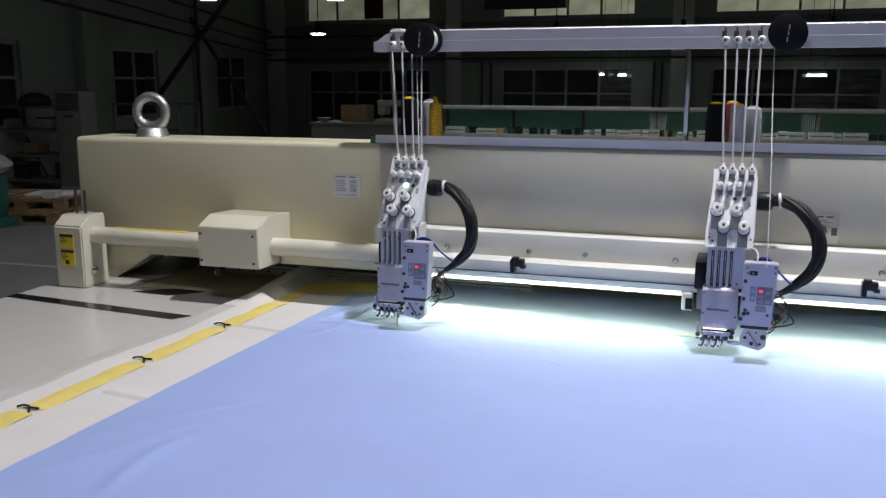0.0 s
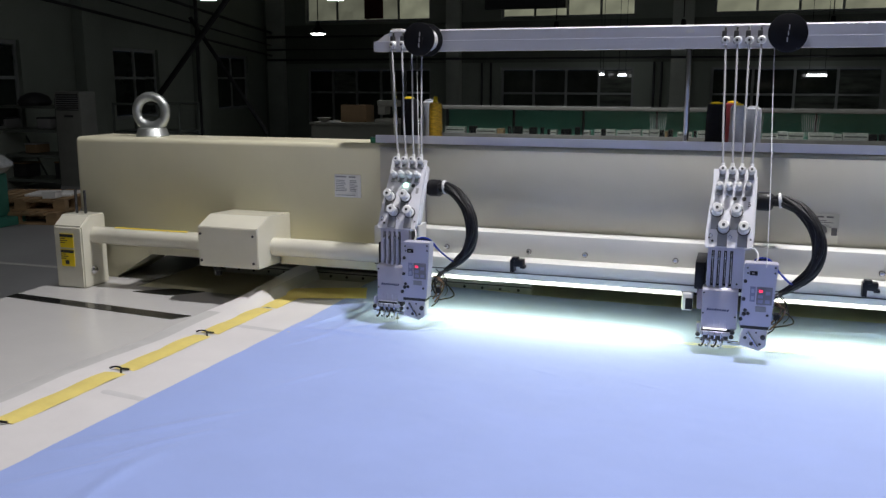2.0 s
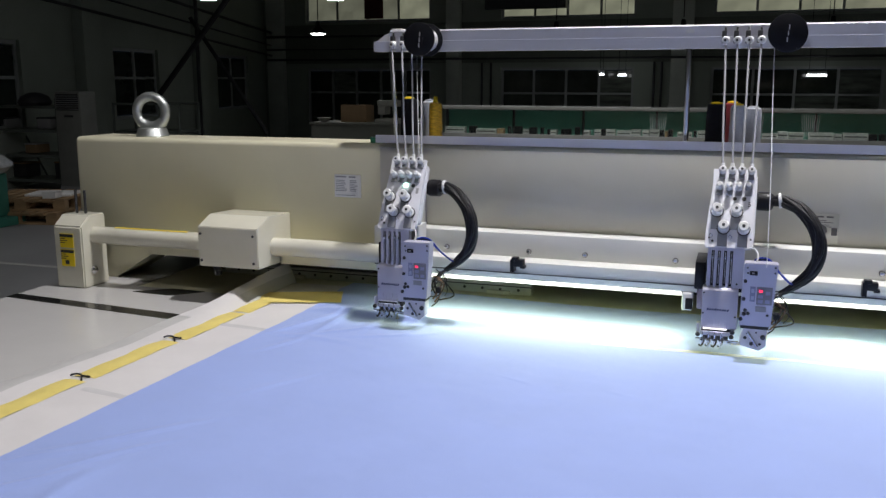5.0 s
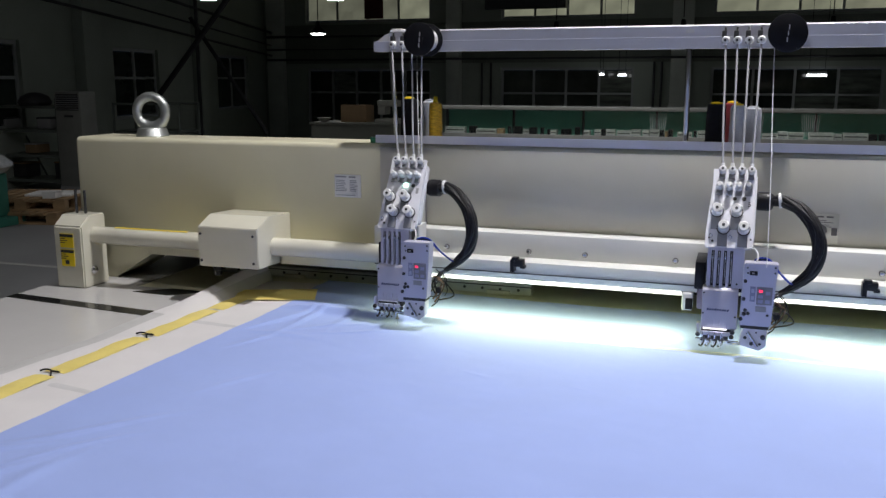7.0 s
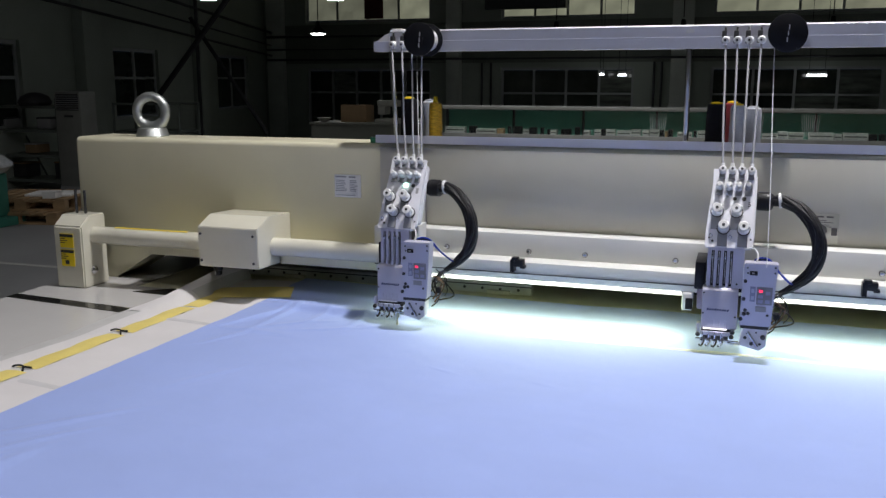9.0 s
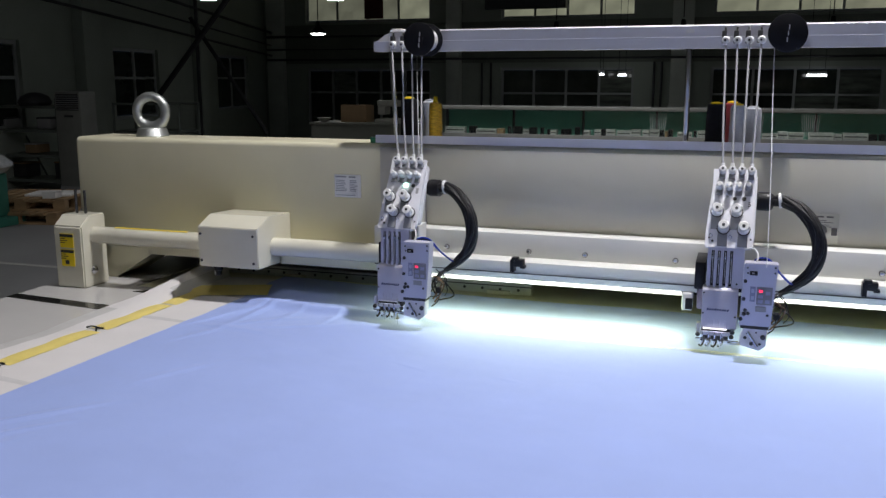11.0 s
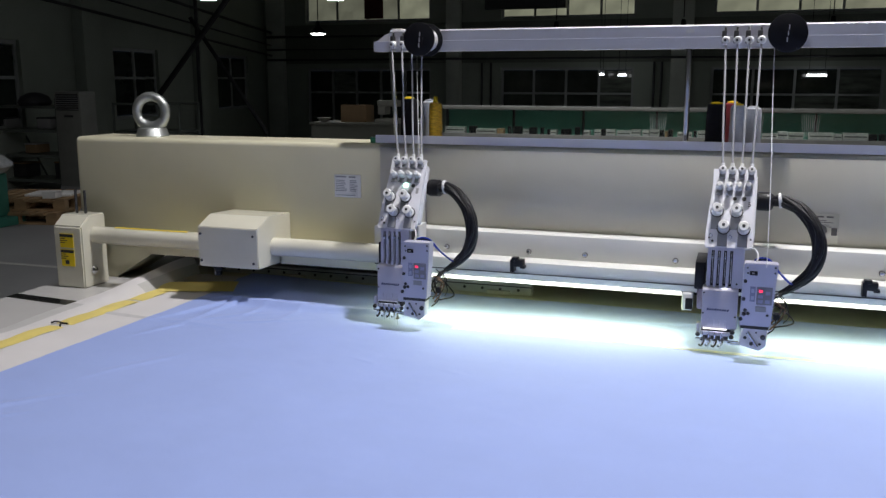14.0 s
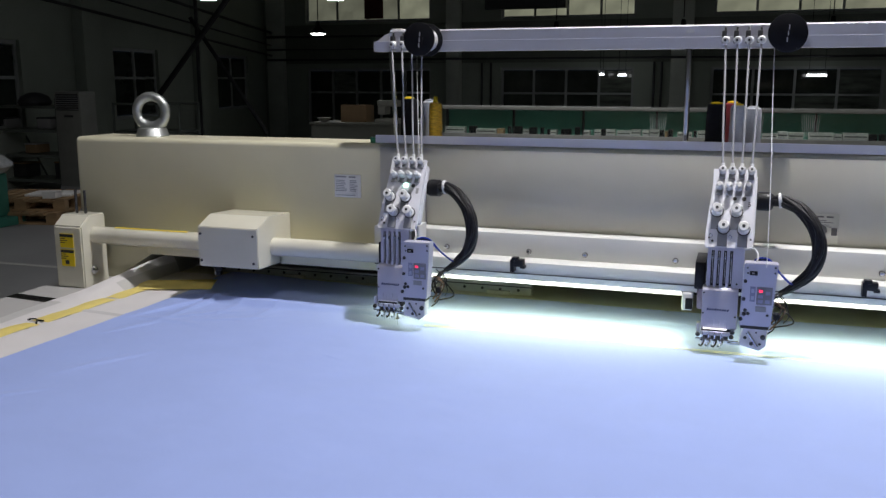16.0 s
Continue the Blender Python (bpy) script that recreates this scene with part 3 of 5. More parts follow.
def tension_head(ox, number, lit):
    h = thing("sewing_unit", pose(ox, 0, 0), "white four-needle sewing head with tension knobs and small control box", "sewing head", "sewing heads on the beam")

    def on(x, z, y=0.0):
        return PLATE_M @ Vector((x, y, z))
    # tension plate
    W0, W1, H = -0.035, 0.106, 0.258
    bm = bmesh.new()
    outline = [(W0 + 0.004, 0), (W1 - 0.006, 0), (W1, 0.02), (W1, H), (W0 + 0.012, H), (W0 + 0.012, H - 0.05), (W0, 0.05), (W0, 0.006)]
    prism(bm, outline, 0, 0.012, axis="y")
    box(bm, W0 + 0.015, W1 + 0.004, 0.0125, 0.046, 0.03, H - 0.012, bevel=0.010, seg=3)
    bmesh.ops.transform(bm, matrix=PLATE_M, verts=bm.verts[:])
    plate = part("tension_plate", bm, WHITE_METAL, h)

    def knob(x, z, r, length, top):
        a = PLATE_M @ pose(x, 0, z, 90, 0, 0)
        k = part("tension_knob", lathe(bmesh.new(), [(r * 1.05, 0), (r * 1.05, length * 0.18), (r * 0.6, length * 0.22), (r * 0.6, length * 0.42),
                                                     (r, length * 0.45), (r * 0.97, length * 0.92), (r * 0.8, length), (r * 0.32, length * 1.0), (r * 0.30, length * 0.9)], a, 22), top, h)
        part("spindle", lathe(bmesh.new(), [(r * 0.28, length * 0.85), (r * 0.28, length * 1.04)], a, 10), DARK_STEEL, k)
        part("disc", lathe(bmesh.new(), [(r * 1.22, length * 0.04), (r * 1.22, length * 0.12)], a, 22), DARK_STEEL, k)
        return k
    for i in range(4):
        x = W0 + 0.039 + i * 0.0285
        # upper guide roller on its little bracket
        g = part("guide_bracket", bm_box(x - 0.009, x + 0.009, -0.014, 0.006, H - 0.034, H - 0.008, bevel=0.002, m=PLATE_M), PLASTIC_GREY, h)
        part("roller", lathe(bmesh.new(), [(0.009, 0.012), (0.0115, 0.016), (0.008, 0.022), (0.008, 0.027), (0.0115, 0.032), (0.009, 0.036)],
                             PLATE_M @ pose(x, 0, H - 0.012, 90, 0, 0), 16), PLASTIC_WHITE, g)
        part("roller_hub", lathe(bmesh.new(), [(0.004, 0.030), (0.004, 0.0375)], PLATE_M @ pose(x, 0, H - 0.012, 90, 0, 0), 10), DARK_STEEL, g)
        c = part("pretension", lathe(bmesh.new(), [(0.012, 0), (0.012, 0.010), (0.009, 0.014), (0.0095, 0.030), (0.006, 0.034)],
                                     PLATE_M @ pose(x - 0.006, 0, H - 0.062, 90, 0, 0), 16), PLASTIC_GREY if (i == 3 and number) else PLASTIC_WHITE, h)
        part("bracket", bm_box(x - 0.015, x + 0.004, -0.006, 0.002, H - 0.088, H - 0.06, bevel=0.002, m=PLATE_M), PLASTIC_GREY, c)
    for x, z in ((W0 + 0.030, 0.116), (W0 + 0.087, 0.116), (W0 + 0.052, 0.061), (W0 + 0.111, 0.060)):
        knob(x, z, 0.0165, 0.042, PLASTIC_WHITE)
        # scale plate whose grey also paints the shadow below the knob
        part("knob_base", bm_box(x - 0.016, x + 0.013, -0.004, 0.001, max(0.004, z - 0.058), z - 0.006, bevel=0.0015, m=PLATE_M), PLASTIC_GREY, h, "grey scale plate that doubles as the knob's shadow")
    for x, z, r in ((W0 + 0.080, 0.160, 0.006), (W0 + 0.107, 0.160, 0.007), (W0 + 0.022, 0.020, 0.004), (W0 + 0.115, 0.018, 0.004), (W0 + 0.012, 0.03, 0.003), (W1 - 0.008, 0.03, 0.003)):
        glow = lit and r == 0.006
        part("status_lamp" if glow else "hole", lathe(bmesh.new(), [(r * (1.5 if glow else 1), -0.001), (r * (1.5 if glow else 1), 0.004 if glow else 0.0015)], PLATE_M @ pose(x, 0, z, 90, 0, 0), 14),
             GREEN_LED if glow else INK, h, "glowing green status lamp" if glow else "")
    if number:
        words("head_number", number, 0.022, PLATE_M @ pose(W1 - 0.017, -0.001, 0.142, 90, 0, 0), INK, h)
    else:
        part("number_mark", bm_box(W1 - 0.022, W1 - 0.012, -0.001, 0.001, 0.132, 0.152, m=PLATE_M), PLASTIC_GREY, h)
    # small thread hooks
    for x, z in ((W0 + 0.030, 0.163), (W0 + 0.058, 0.163), (W0 + 0.018, 0.030), (W0 + 0.075, 0.028)):
        part("thread_hook", hose(bmesh.new(), [on(x, z), on(x + 0.003, z + 0.004, -0.010), on(x - 0.003, z + 0.010, -0.012), on(x - 0.006, z + 0.004, -0.008)], 0.0013, n=6, steps=4), STEEL, h)

    # needle case with its four slots
    x0, x1, yf = -0.024, 0.084, -0.100
    bm = bmesh.new()
    xs = [x0]
    for i in range(4):
        c = x0 + 0.0155 + i * 0.0182
        xs += [c - 0.0042, c + 0.0042]
    xs.append(x1)
    for a, b in zip(xs[::2], xs[1::2]):
        box(bm, a, b, yf, yf + 0.02, 1.046, 1.172, bevel=0.0015, seg=1)
    box(bm, x0 + 0.002, x1 - 0.002, yf + 0.001, yf + 0.02, 1.162, 1.173)
    part("needle_case", bm, SILVER_PAINT, h)
    part("slot_back", bm_box(x0 + 0.002, x1 - 0.002, yf + 0.022, yf + 0.07, 1.03, 1.168), BLACK, h, "black inside of the needle case")
    for i in range(4):
        c = x0 + 0.0155 + i * 0.0182
        lever = part("take_up_lever", bm_box(c - 0.0018, c + 0.0018, yf - 0.010 if i % 2 else yf - 0.002, yf + 0.02, 1.135, 1.142, bevel=0.0008), STEEL, h)
        part("eyelet", lathe(bmesh.new(), [(0.0038, -0.002), (0.0038, 0.002)], pose(c, yf - 0.004, 1.143, 0, 90, 0), 10), STEEL, lever)
        part("rib", bm_box(c + 0.0050, c + 0.0125, yf - 0.004, yf + 0.001, 1.046, 1.06, bevel=0.001), SILVER_PAINT, h)
    # lower front cover
    x0, x1 = -0.033, 0.073
    bm = prism(bmesh.new(), [(yf - 0.012, 0.918), (yf + 0.03, 0.918), (yf + 0.03, 1.047), (yf - 0.004, 1.047), (yf - 0.012, 1.038)], x0, x1)
    bmesh.ops.bevel(bm, geom=bm.edges[:], offset=0.0015, segments=1, affect="EDGES")
    cov = part("front_cover", bm, SILVER_PAINT, h)
    bm = bmesh.new()
    for k in range(9):
        w = 0.0045 if k % 3 else 0.006
        xx = -0.018 + k * 0.0075
        prism(bm, [(xx, 0.9745), (xx + w, 0.9745), (xx + w + 0.002, 0.981 + (0.002 if k in (0, 3) else 0)), (xx + 0.002, 0.981)], yf - 0.0134, yf - 0.0115, axis="y")
    part("maker_mark", bm, mat("dark_blue_ink", (0.03, 0.04, 0.12), 0.5), cov, "dark blue lettering bars")
    for i in range(4):
        part("rib", bm_box(-0.016 + i * 0.0175, -0.011 + i * 0.0175, yf - 0.015, yf - 0.010, 0.926, 0.945, bevel=0.001), SILVER_PAINT, cov)
    for x, z in ((-0.028, 1.03), (-0.028, 0.965), (0.066, 1.06), (0.067, 0.958), (-0.027, 1.062)):
        part("screw", bolt_bm((x, yf - 0.011 if z < 1.045 else yf, z), 0.003), DARK_STEEL, h)
    # lower bar, lit edge and the needle clamps
    bm = bmesh.new()
    box(bm, -0.034, 0.064, yf - 0.020, yf + 0.02, 0.897, 0.909, bevel=0.002, seg=1)
    box(bm, -0.045, -0.036, yf - 0.016, yf + 0.01, 0.892, 0.932, bevel=0.002, seg=1)
    part("lower_bar", bm, SILVER_PAINT, h)
    part("work_lamp", bm_box(-0.026, 0.044, yf - 0.024, yf - 0.020, 0.9175, 0.9205), WHITE_LED if number else PLASTIC_WHITE, h, "thin glowing work lamp" if number else "")
    bm = bmesh.new()
    box(bm, -0.022, 0.05, yf - 0.014, yf + 0.015, 0.878, 0.8945, bevel=0.002, seg=1)
    part("clamp_bar", bm, DARK_STEEL, h)
    # black strip drawn for the shade between front cover and lower bar
    part("shadow_gap", bm_box(-0.030, 0.068, yf - 0.0125, yf, 0.9085, 0.9175), BLACK, h, "black gap strip")
    for i in range(4):
        x = -0.026 + i * 0.0185
        cl = part("needle_clamp", bm_cyl((x, yf - 0.012, 0.866), (x, yf - 0.012, 0.897), 0.0035, n=10), STEEL, h)
        part("clamp_screw", bm_cyl((x - 0.006, yf - 0.020, 0.880), (x + 0.006, yf - 0.020, 0.880), 0.0028, n=8), STEEL, cl)
        if i:
            part("needle", bm_cyl((x, yf - 0.012, 0.866), (x, yf - 0.012, 0.852), 0.0009, n=6), STEEL, cl)
    for i in range(4):
        x = -0.026 + i * 0.0185
        part("presser_hook", hose(bmesh.new(), [(x + 0.004, yf - 0.012, 0.893), (x + 0.006, yf - 0.022, 0.882), (x + 0.003, yf - 0.026, 0.870), (x - 0.004, yf - 0.022, 0.861), (x - 0.009, yf - 0.018, 0.865)], 0.0026, n=7, steps=4), STEEL if i % 2 else DARK_STEEL, h)
        part("spring", lathe(bmesh.new(), [(0.0045, 0.0), (0.0052, 0.002), (0.0040, 0.004), (0.0052, 0.006), (0.0040, 0.008), (0.0052, 0.010), (0.0045, 0.012)], pose(x, yf - 0.016, 0.896), 10), STEEL, h)
    for x, z in ((-0.040, 0.898), (0.062, 0.912), (0.060, 0.897)):
        part("clamp_knob", lathe(bmesh.new(), [(0.006, 0), (0.007, 0.003), (0.007, 0.008), (0.004, 0.011)], pose(x, yf - 0.016, z, 90, 0, 0), 12), DARK_STEEL, h)
    part("cross_rod", bm_cyl((-0.046, yf - 0.018, 0.884), (0.082, yf - 0.010, 0.879), 0.0032, n=10), STEEL, h)
    part("presser_arm", hose(bmesh.new(), [(0.03, yf, 0.885), (0.055, yf - 0.01, 0.876), (0.085, yf, 0.872)], 0.006, n=8), STEEL, h)

    # control box beside the needle case
    x0, x1, y0, y1 = 0.083, 0.180, -0.168, -0.122
    bm = bmesh.new()
    prism(bm, [(x0 + 0.002, 1.122), (x1, 1.122), (x1 - 0.011, 0.930), (x0 - 0.004, 0.930)], y0, y1, axis="y")
    bmesh.ops.bevel(bm, geom=bm.edges[:], offset=0.0022, segments=2, affect="EDGES")
    cb = part("control_box", bm, SILVER_PAINT, h)
    pan = part("keypad", bm_box(x0 + 0.041, x1 - 0.012, y0 - 0.0018, y0 + 0.001, 0.998, 1.052), mat("grey_keypad", (0.22, 0.22, 0.25), 0.4), cb, "grey keypad")
    part("display", bm_box(x0 + 0.047, x0 + 0.057, y0 - 0.003, y0, 1.036, 1.043), RED_LED, pan, "small red glowing display")
    for k in range(4):
        part("key", bm_box(x0 + (0.045 if k < 2 else 0.066), x0 + (0.059 if k < 2 else 0.079), y0 - 0.003, y0, 1.003 + (0.015 if k < 2 else 0.026) * (k % 2), 1.013 + (0.015 if k < 2 else 0.026) * (k % 2)), mat("key_blue_grey", (0.30, 0.31, 0.45), 0.4), pan)
    part("small_label", bm_box(x0 + 0.040, x0 + 0.070, y0 - 0.0018, y0 + 0.001, 0.976, 0.992), PLASTIC_GREY, cb)
    side_pad = part("side_keypad", bm_box(x0 + 0.022, x0 + 0.037, y0 - 0.0018, y0 + 0.001, 1.006, 1.052), mat("blue_grey_keypad", (0.24, 0.25, 0.36), 0.4), cb, "blue-grey side keypad")
    for k in range(2):
        part("key", bm_box(x0 + 0.025, x0 + 0.034, y0 - 0.003, y0, 1.011 + 0.022 * k, 1.023 + 0.022 * k), mat("key_pale_blue", (0.40, 0.42, 0.55), 0.4), side_pad)
    sw = part("socket", bm_box(x0 + 0.018, x0 + 0.040, y0 - 0.002, y0 + 0.001, 1.086, 1.099, bevel=0.001), BLACK, cb, "black socket")
    part("pin", bm_box(x0 + 0.024, x0 + 0.032, y0 - 0.004, y0, 1.090, 1.095), PLASTIC_GREY, sw)
    for x, z, r in ((0.090, 1.067, 0.0055), (0.088, 1.012, 0.0055), (0.094, 0.978, 0.005), (0.103, 0.968, 0.005), (0.091, 0.966, 0.006), (0.083, 0.950, 0.006), (0.158, 0.966, 0.004),
                    (0.096, 1.092, 0.003), (0.094, 1.108, 0.003), (0.172, 1.096, 0.003), (0.172, 1.112, 0.003)):
        part("screw", bolt_bm((x, y0, z), r), DARK_STEEL, cb)
    # lower bracket of the box
    bm = prism(bmesh.new(), [(0.092, 0.928), (0.162, 0.928), (0.160, 0.875), (0.140, 0.858), (0.085, 0.872), (0.083, 0.885)], y0 + 0.006, y1, axis="y")
    bmesh.ops.bevel(bm, geom=bm.edges[:], offset=0.002, segments=1, affect="EDGES")
    low = part("lower_bracket", bm, WHITE_METAL, h)
    for x, z, r in ((0.105, 0.912, 0.004), (0.099, 0.897, 0.005), (0.150, 0.902, 0.008), (0.118, 0.880, 0.006), (0.130, 0.915, 0.003), (0.142, 0.880, 0.004)):
        part("screw", bolt_bm((x, y0 + 0.006, z), r), DARK_STEEL, low)
    part("strut", bm_cyl((0.105, y0 - 0.001, 0.918), (0.135, y0 - 0.001, 0.872), 0.004, n=8), STEEL, low)
    part("gap", bm_box(0.084, 0.164, y0 + 0.004, y1, 0.940, 0.952), INK, h)

    for o, up in ((cb, 0.020), (low, 0.014)):
        for q in (o, *o.children_recursive):
            q.data.transform(Matrix.Translation((0, 0, up)))
    # the arm that carries the head from the beam
    bm = bmesh.new()
    box(bm, -0.02, 0.060, -0.055, 0.145, 0.96, 1.16, bevel=0.006)
    box(bm, -0.02, 0.030, 0.02, BEAM_Y, 1.125, 1.28, bevel=0.006)
    part("carrier_arm", bm, GREY_PAINT, h)
    part("side_bracket", bm_box(-0.062, -0.030, -0.03, 0.14, 1.02, 1.108, bevel=0.003), BLACK, h, "black mounting bracket")
    part("side_foot", bm_box(-0.052, -0.030, -0.03, 0.12, 0.955, 1.02, bevel=0.003), mat("violet_grey_paint", (0.30, 0.26, 0.36), 0.4), h)
    part("connector", lathe(bmesh.new(), [(0.024, 0), (0.030, 0.012), (0.030, 0.045), (0.022, 0.055)], pose(0.105, 0.03, 1.303, 0, 90, 0), 20), BLACK, h)

    # cable loop
    def fat(u):
        return 0.0145 + 0.0065 * math.sin(min(1.0, u * 1.15) * math.pi) ** 0.6 - 0.006 * max(0.0, u - 0.8) * 5
    spine = [(0.15, 0.02, 1.306), (0.19, -0.005, 1.310), (0.243, -0.035, 1.285), (0.284, -0.055, 1.230), (0.296, -0.06, 1.165),
                                                 (0.280, -0.055, 1.105), (0.235, -0.045, 1.055), (0.195, -0.035, 1.025)]
    bm = hose(bmesh.new(), spine, lambda u: 0.80 * fat(u), n=12, steps=10)
    pts = smooth_path(spine, 10)
    strands = []
    for k in range(9):
        strand = []
        for i, q in enumerate(pts):
            d = (pts[min(i + 1, len(pts) - 1)] - pts[max(i - 1, 0)]).normalized()
            side = d.cross(Vector((0, 1, 0))).normalized()
            a = 2 * math.pi * k / 9 + i * 0.035 + 0.25 * math.sin(i * 0.31 + k * 2.1)
            strand.append(q + (side * math.cos(a) + d.cross(side) * math.sin(a)) * 0.72 * fat(i / (len(pts) - 1)))
        strands.append(strand[::2])
    loop = part("cable_loop", bm, CABLE, h, "thick black bundled cable loop")
    for strand in strands:
        part("strand", hose(bmesh.new(), strand, lambda u: 0.34 * fat(u), n=7, steps=2), CABLE, loop)
    part("cable_tie", lathe(bmesh.new(), [(0.021, -0.005), (0.0235, -0.004), (0.0235, 0.004), (0.021, 0.005)], pose(0.178, 0.002, 1.311, 0, 82, 0), 18), PLASTIC_WHITE, loop)
    rnd = random.Random(11)
    for k in range(5):
        o = 0.006 * (k - 2)
        part("wire", hose(bmesh.new(), [(0.200, -0.035 + o, 1.030), (0.170, -0.05 + o, 1.005 + rnd.uniform(-0.012, 0.012)), (0.150 + rnd.uniform(0, 0.02), -0.06, 0.985 + rnd.uniform(-0.02, 0.01)), (0.172, -0.075, 0.965 - 0.008 * k)],
                          0.0028, n=6, steps=5), (CABLE, STEEL, mat("brown_wire", (0.10, 0.05, 0.03), 0.5))[k % 3], loop)
    for k in range(3):
        part("blue_wire", hose(bmesh.new(), [(0.105, -0.11 + 0.008 * k, 1.118), (0.120, -0.11, 1.137 + 0.004 * k), (0.155, -0.10, 1.135 + 0.004 * k), (0.190, -0.08, 1.098), (0.215, -0.06, 1.070), (0.232, -0.05, 1.058)],
                               0.0030, n=7, steps=6), BLUE_WIRE if k != 1 else CABLE, loop)
    part("white_wire", hose(bmesh.new(), [(0.098, -0.105, 1.176), (0.112, -0.120, 1.176), (0.122, -0.138, 1.160), (0.118, -0.146, 1.140)], 0.0028, n=7, steps=6), PLASTIC_WHITE, loop)
    for i in range(4):
        c = -0.0085 + i * 0.0182
        part("needle_thread", bm_cyl((c, yf - 0.006, 1.160), (c + 0.001, yf - 0.006, 1.060), 0.0008, n=5), THREAD, h)
    part("earth_wire", hose(bmesh.new(), [(0.170, -0.08, 0.975), (0.186, -0.08, 0.955), (0.182, -0.09, 0.925), (0.160, -0.09, 0.905)], 0.0022, n=6, steps=6), CABLE, loop)
    for k in range(7):
        a = Vector((0.165 + rnd.uniform(0, 0.03), -0.085 + rnd.uniform(-0.02, 0.02), 1.015 + rnd.uniform(-0.02, 0.02)))
        part("wire", hose(bmesh.new(), [a, a + Vector((rnd.uniform(0.01, 0.035), rnd.uniform(-0.02, 0.01), rnd.uniform(-0.03, 0.0))), a + Vector((rnd.uniform(0.01, 0.045), -0.01, rnd.uniform(-0.06, -0.03))),
                                        a + Vector((rnd.uniform(-0.02, 0.02), 0.0, rnd.uniform(-0.09, -0.06)))], rnd.uniform(0.0014, 0.0028), n=6, steps=5),
             (CABLE, mat("copper_brown_wire", (0.16, 0.09, 0.05), 0.4), CABLE, CABLE)[k % 4], loop)
    part("plug", bm_box(0.178, 0.198, -0.10, -0.075, 0.955, 0.975, bevel=0.003), BLACK, loop)
    # thread tubes up to the rail
    for i in range(4):
        x = W0 + 0.039 + i * 0.0285
        a = on(x, H - 0.006, -0.008)
        b = Vector((-0.084 + 0.0385 * i if not number else -0.014 + 0.0365 * i, 0.175, 1.797))
        tb = part("thread_tube", hose(bmesh.new(), [a, a.lerp(b, 0.33) + Vector((0.001 * (i - 2), -0.004, 0)), a.lerp(b, 0.66), b], 0.0034, n=8, steps=5), mat("clear_grey_tube", (0.36, 0.36, 0.38), 0.25, var=0.05), h, "slim translucent thread tube")
        part("ferrule", bm_cyl(a, a.lerp(b, 0.05), 0.006, n=10), PLASTIC_WHITE, tb)
    seat_head(h)
    return h


def seat_head(h):
    """Brings the head to its true size and stand: a little larger and nearer the beam."""
    e, s = Vector(EYE), HEAD_SIZE
    h.location = ((1 - s) * e.x + s * h.location.x, (1 - s) * e.y + s * h.location.y, 0)
    m = Matrix.Translation((0, 0, (1 - s) * e.z)) @ Matrix.Scale(s, 4)
    for o in h.children_recursive:
        o.data.transform(m)


def rail_guides(xs):
    for x in xs:
        g = thing("thread_guide", pose(x, 0.28, 1.806), "small white thread guide roller on the upper rail", "thread guide", "thread guides on the rail")
        part("bracket", bm_box(-0.015, 0.001, -0.016, 0.004, -0.010, 0.032, bevel=0.003), DARK_STEEL, g, "blackened bracket")
        part("roller", lathe(bmesh.new(), [(0.010, 0.014), (0.013, 0.018), (0.009, 0.024), (0.013, 0.031), (0.010, 0.034)], pose(0.004, 0, 0, 90, 0, -12), 16), PLASTIC_WHITE, g)
        part("hub", lathe(bmesh.new(), [(0.004, 0.03), (0.004, 0.036)], pose(0.004, 0, 0, 90, 0, -12), 10), DARK_STEEL, g)
        part("spring", bm_cyl((-0.004, -0.006, 0.028), (-0.004, -0.006, 0.044), 0.004, n=8), STEEL, g)


def reel(x, y, z, turn):
    r = thing("thread_reel", pose(x, y, z, 0, 0, turn), "black flanged thread reel on the upper rail", "reel")
    for a, b in ((-0.040, -0.034), (0.050, 0.056)):
        part("flange", lathe(bmesh.new(), [(0.056, a), (0.059, a + 0.001), (0.059, b - 0.001), (0.056, b)], pose(0, 0, 0, 90, 0, 0), 40), BLACK, r)
    part("core", lathe(bmesh.new(), [(0.042, -0.034), (0.042, 0.050)], pose(0, 0, 0, 90, 0, 0), 32), PLASTIC_WHITE, r, "white wound thread core")
    part("axle", bm_cyl((0, -0.045, 0), (0, 0.100, 0), 0.006), STEEL, r)
    # short pale bars painted for the highlight on the front flange
    bm = bmesh.new()
    for k in range(3):
        box(bm, -0.0014 + 0.0022 * k, 0.0014 + 0.0022 * k, -0.0585, -0.0555, -0.028 + k * 0.019, -0.014 + k * 0.019)
    part("mark", bm, mat("grey_highlight_mark", (0.55, 0.55, 0.55), 0.4), r, "pale mark painted for the flange highlight")
    part("hub", lathe(bmesh.new(), [(0.016, 0.056), (0.016, 0.0575), (0.012, 0.058)], pose(0, 0, 0, 90, 0, 0), 20), BLACK, r)


